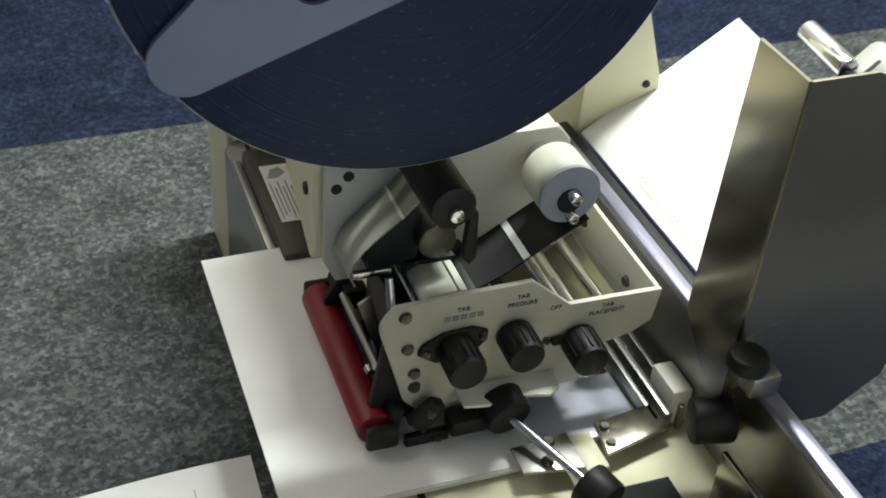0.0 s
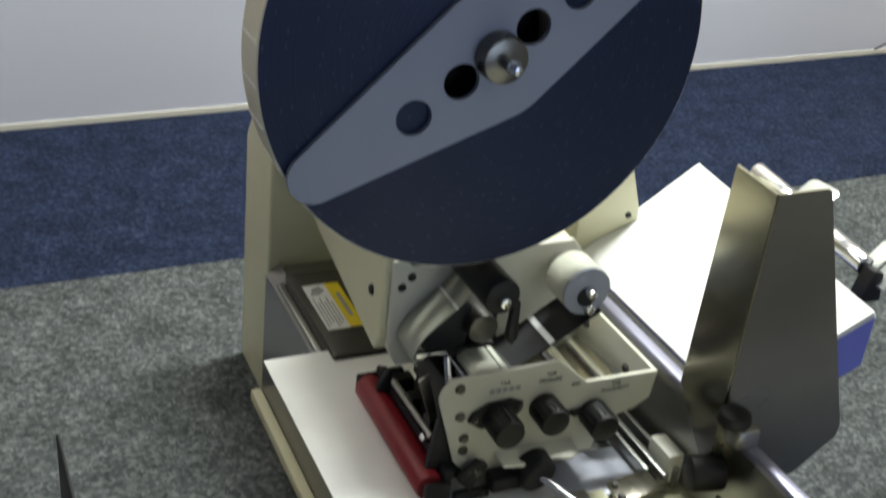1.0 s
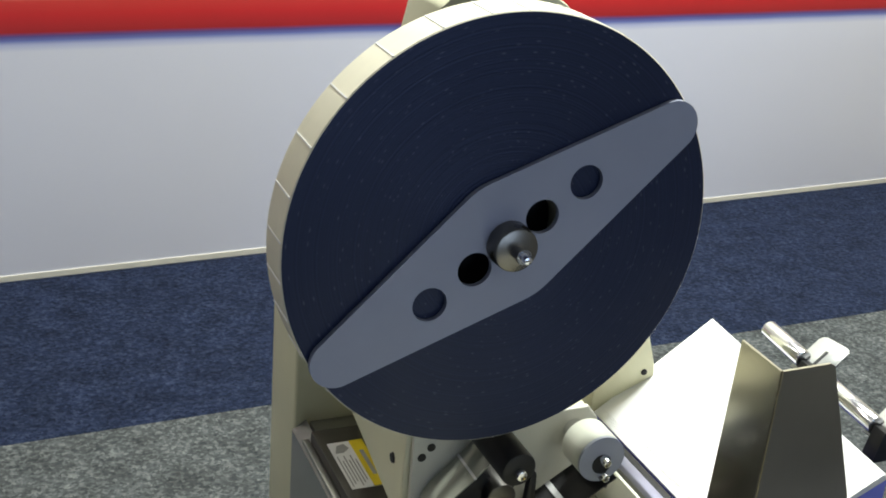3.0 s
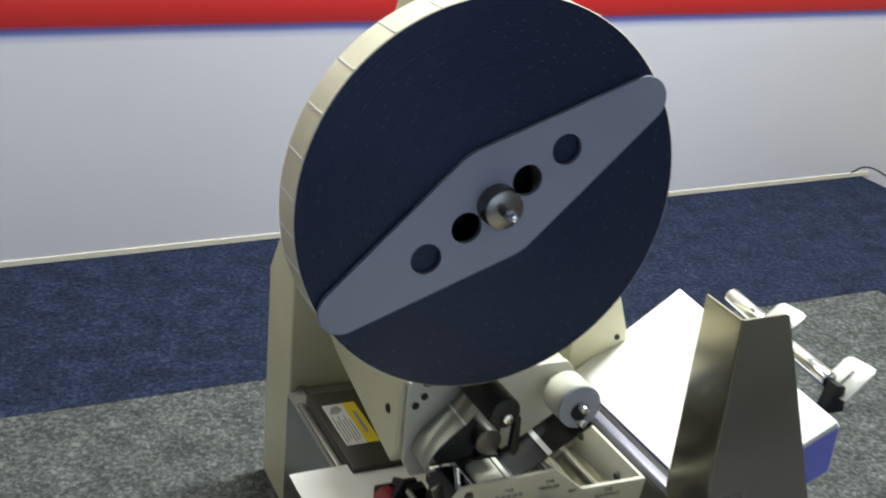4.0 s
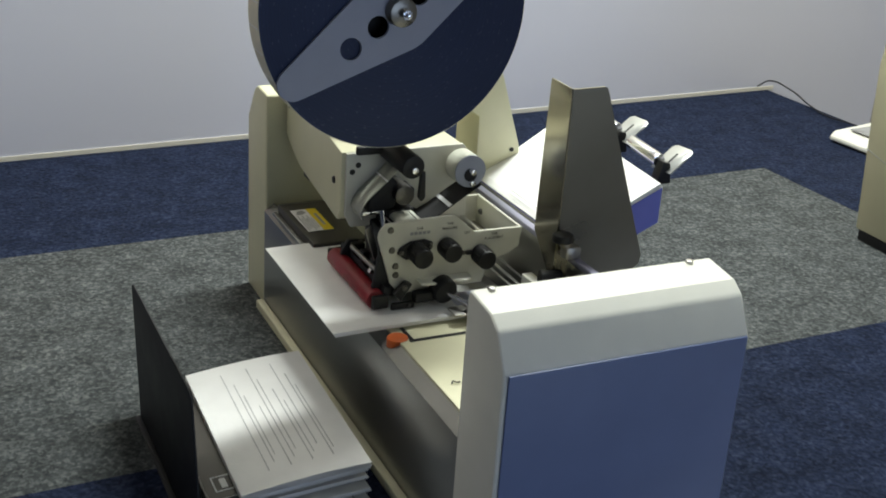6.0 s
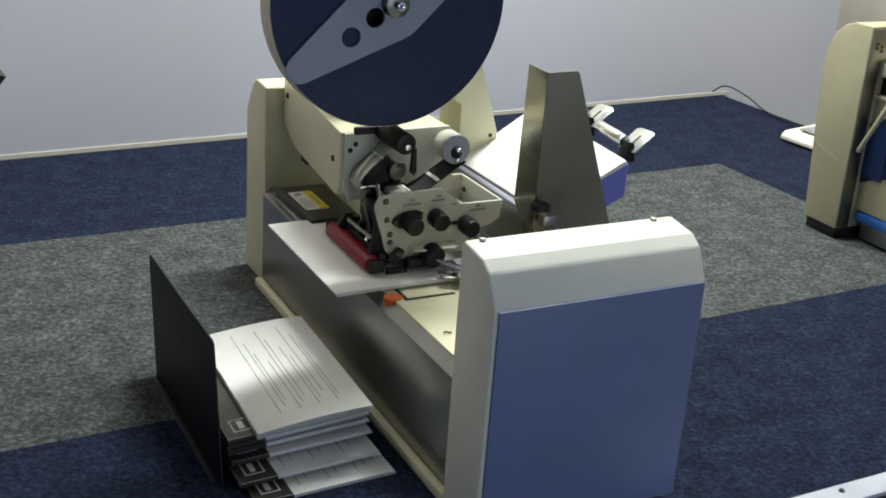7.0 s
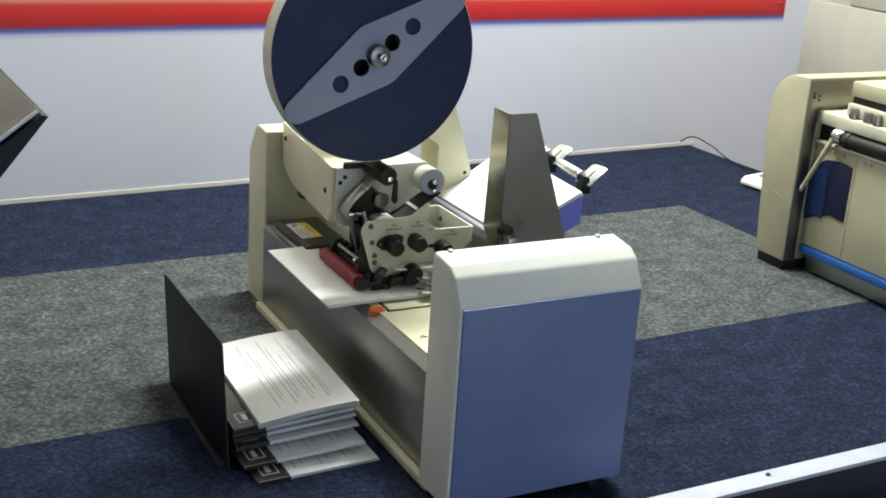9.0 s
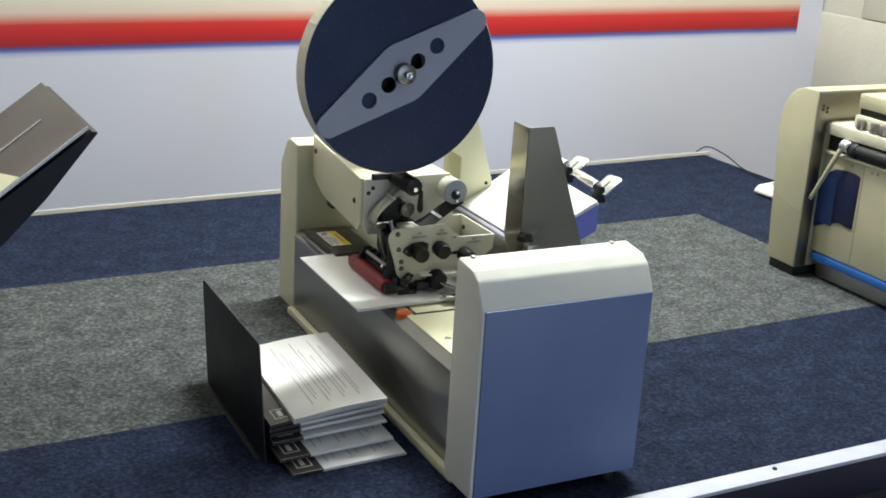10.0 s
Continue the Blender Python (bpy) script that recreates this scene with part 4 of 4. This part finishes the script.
for i in range(4):
    z0 = 0.1268 + i * 0.0009
    part("leaf", prism([(-0.022 - 0.0006 * i, z0 - 0.001), (0.020, z0), (0.100, z0), (0.100, z0 + 0.0006), (0.020, z0 + 0.0006), (-0.022 - 0.0006 * i, z0 - 0.0002)], "y", 0.250 + 0.0006 * (i % 2), 0.443), PAPER, out)

# ---------------------------------------------------------------- output fence
fence = thing("output_fence", AT, "thin black painted metal fence standing on the carpet", "paper fence")
part("plate", prism([(0.164, 0.0), (0.190, 0.1255), (0.195, 0.1285), (0.404, 0.1265), (0.408, 0.1225), (0.388, 0.0)], "x", -0.1600, -0.1582, 0.0006), BLACK_PAINT, fence)
part("foot", box(-0.166, -0.1602, 0.175, 0.385, 0.0, 0.0012, 0.0004), BLACK_PAINT, fence)

# ---------------------------------------------------------------- second machine
m2 = thing("addressing_machine", pose(0.862, 0.452, 0, 0, 0, -2.0), "beige desktop addressing machine with blue stripe, on the bench", "addressing machine")
P2 = [(0.0, 0.016), (0.0, 0.3085), (0.034, 0.3080), (0.052, 0.3015), (0.068, 0.288), (0.078, 0.266), (0.081, 0.242), (0.076, 0.163), (0.064, 0.016)]
c2 = part("end_cover", prism(P2, "x", 0, 0.40, 0.0025), M2_BEIGE, m2, "beige rounded end cover")
part("joint", prism([(0.0005, 0.1090), (0.0725, 0.1270), (0.0725, 0.1278), (0.0005, 0.1098)], "x", -0.0004, 0.0004), INK, c2, "fine seam in the cover")
part("foot_strip", box(0.004, 0.39, 0.003, 0.062, 0.0, 0.0158, 0.002), BLACK, c2, "black foot strip")
# added sheet: shade on the cover's front face, put in as dark colour
part("side_plate", prism([(0.0012, 0.018), (0.0235, 0.018), (0.0235, 0.2600), (0.12, 0.2600), (0.12, 0.3045), (0.0012, 0.3045)], "y", -0.0012, -0.0001, 0.0002), M2_FACE_SHADE, c2, "thin grey-brown sheet standing for shade on the cover's front face")
for sy, sz in ((-0.0014, 0.2850), (-0.0014, 0.2790)):
    screw(0.012, sy, sz, c2, "y", 0.0024)
    screw(0.021, sy, sz - 0.004, c2, "y", 0.0024)
b2 = part("body", box(0.031, 0.38, -0.46, -0.0005, 0.044, 0.2140, 0.003), M2_BEIGE, m2, "beige machine body")
part("body_joint", box(0.0303, 0.0312, -0.0885, -0.0878, 0.046, 0.2120), INK, b2)
part("pocket", prism([(-0.0008, 0.0845), (-0.0008, 0.1700), (-0.0095, 0.1750), (-0.0300, 0.1880), (-0.0540, 0.1910), (-0.0700, 0.1905), (-0.0826, 0.1875), (-0.0820, 0.1030), (-0.0700, 0.1035), (-0.0540, 0.1055), (-0.0250, 0.0960)], "x", 0.0290, 0.0325, 0.0006), M2_BLUE, b2, "deep blue pocket panel")
part("pocket_fold", box(0.0283, 0.0289, -0.0385, -0.0008, 0.0960, 0.1720), M2_FOLD, b2, "lighter blue fold of the pocket")
part("top_ledge", box(0.024, 0.38, -0.46, -0.0005, 0.2400, 0.2595, 0.003), M2_PALE, b2, "pale upper ledge")
part("dark_gap", box(0.036, 0.37, -0.46, -0.0005, 0.2142, 0.2398), BLACK, b2, "dark feed gap")
part("front_lip", box(0.0255, 0.0308, -0.46, -0.0005, 0.2095, 0.2140, 0.001), M2_PALE, b2, "pale folded lip")
part("pipe", cyl((0.027, -0.46, 0.2270), (0.027, -0.060, 0.2270), 0.0105, seg=24), BLACK, b2, "black feed bar")
part("pipe_band", cyl((0.027, -0.075, 0.2270), (0.027, -0.064, 0.2270), 0.0125, seg=24, bevel=0.002), BLACK_PAINT, b2)
part("pipe_cap", cyl((0.024, -0.060, 0.2290), (0.022, -0.044, 0.2330), 0.0100, seg=24, bevel=0.002), CHROME, b2, "bright round end cap")
lv = part("lever", cyl((0.020, -0.050, 0.2360), (0.005, -0.012, 0.1400), 0.0042, 0.0032, 16, 0.001), M2_BEIGE, b2, "beige lever with a bright tip")
part("lever_tip", cyl((0.005, -0.012, 0.1400), (0.0044, -0.0105, 0.1360), 0.0046, 0.0036, 16), CHROME, b2)
for y in (-0.022, -0.062, -0.104, -0.116):
    part("body_screw", cyl((0.031, y, 0.2010), (0.0302, y, 0.2010), 0.003, 0.0025, 12), INK, b2)
up = part("upper_housing", box(0.040, 0.36, -0.46, -0.045, 0.2900, 0.3130, 0.003), M2_BEIGE, m2, "beige upper housing")
part("housing_slot", box(0.044, 0.35, -0.46, -0.048, 0.2796, 0.2899), BLACK, up, "dark slot")
part("housing_foot", box(0.036, 0.35, -0.46, -0.046, 0.2600, 0.2795, 0.002), M2_PALE, up)
for y in (-0.066, -0.094, -0.112):
    part("bracket", box(0.026, 0.0355, y - 0.005, y + 0.005, 0.2600, 0.2760, 0.001), NICKEL, up, "bright bracket")
part("lower_body", box(0.036, 0.37, -0.46, -0.0125, 0.004, 0.0435, 0.002), STEEL_LONG, m2, "grey lower tray")
part("blue_stripe", box(0.026, 0.0355, -0.46, -0.008, 0.0310, 0.0432, 0.001), M2_RAIL, m2, "bright blue stripe")

# ---------------------------------------------------------------- device and cable at the bench end
dev = thing("keypad", pose(1.228, 0.795, 0, 0, 0, 4), "low white plastic keypad on the carpet edge", "keypad")
part("case", prism([(-0.06, 0.004), (-0.06, 0.012), (-0.05, 0.020), (0.05, 0.026), (0.06, 0.012), (0.06, 0.004)], "y", -0.09, 0.09, 0.003), PALE, dev)
part("key_field", box(-0.035, 0.035, -0.07, 0.07, 0.0245, 0.0262, 0.0006), INK, dev, "grey key field")
part("base", box(-0.054, 0.054, -0.084, 0.084, 0.0, 0.0039), BLACK, dev)
cab = tube([(1.255, 1.180, 0.012), (1.270, 1.165, 0.026), (1.290, 1.130, 0.018), (1.282, 1.06, 0.005), (1.268, 1.00, 0.004), (1.262, 0.94, 0.008), (1.256, 0.885, 0.014)], 0.0014, "power_cable", BLACK_PAINT, None)
tagged(cab, "thin black cable lying along the bench end", "cable")

# ---------------------------------------------------------------- steel chute at the left
ch = thing("sheet_chute", pose(-0.296, 0.313, 0.3430), "sloping bare steel chute with a black side plate", "sheet chute")


def slope(b):
    bmesh.ops.transform(b, matrix=Matrix.Rotation(radians(-36), 4, "Y"), verts=b.verts)
    return b


part("tray", slope(box(-0.42, 0.0, 0.0, 0.25, -0.002, 0.0, 0.0005)), CHUTE, ch, "bare steel tray")
part("tray_lip", slope(box(-0.42, 0.0, -0.0012, 0.0, -0.0015, 0.0018, 0.0003)), LABEL, ch)
part("rib", slope(box(-0.30, -0.03, 0.122, 0.124, 0.0002, 0.0010)), LABEL, ch)
side_pl = slope(prism([(-0.42, -0.005), (0.0, -0.005), (0.004, -0.010), (-0.08, -0.032), (-0.42, -0.085)], "y", -0.002, 0.248, 0.0))
part("side_plate", side_pl, BLACK_PAINT, ch, "black painted side plate")
b = box(-0.60, -0.34, -0.06, 0.30, -0.3430, -0.25, 0.006)
part("stand", b, CREAM, ch)
# Reflection of the cream machine in the tray, modelled as a thin cream shape
part("cream_reflection", slope(prism([(-0.42, 0.004), (-0.085, 0.004), (-0.100, 0.060), (-0.140, 0.110), (-0.42, 0.110)], "z", 0.0003, 0.0016)), CREAM, ch, "reflection of the cream machine, laid on the tray as a cream sheet")
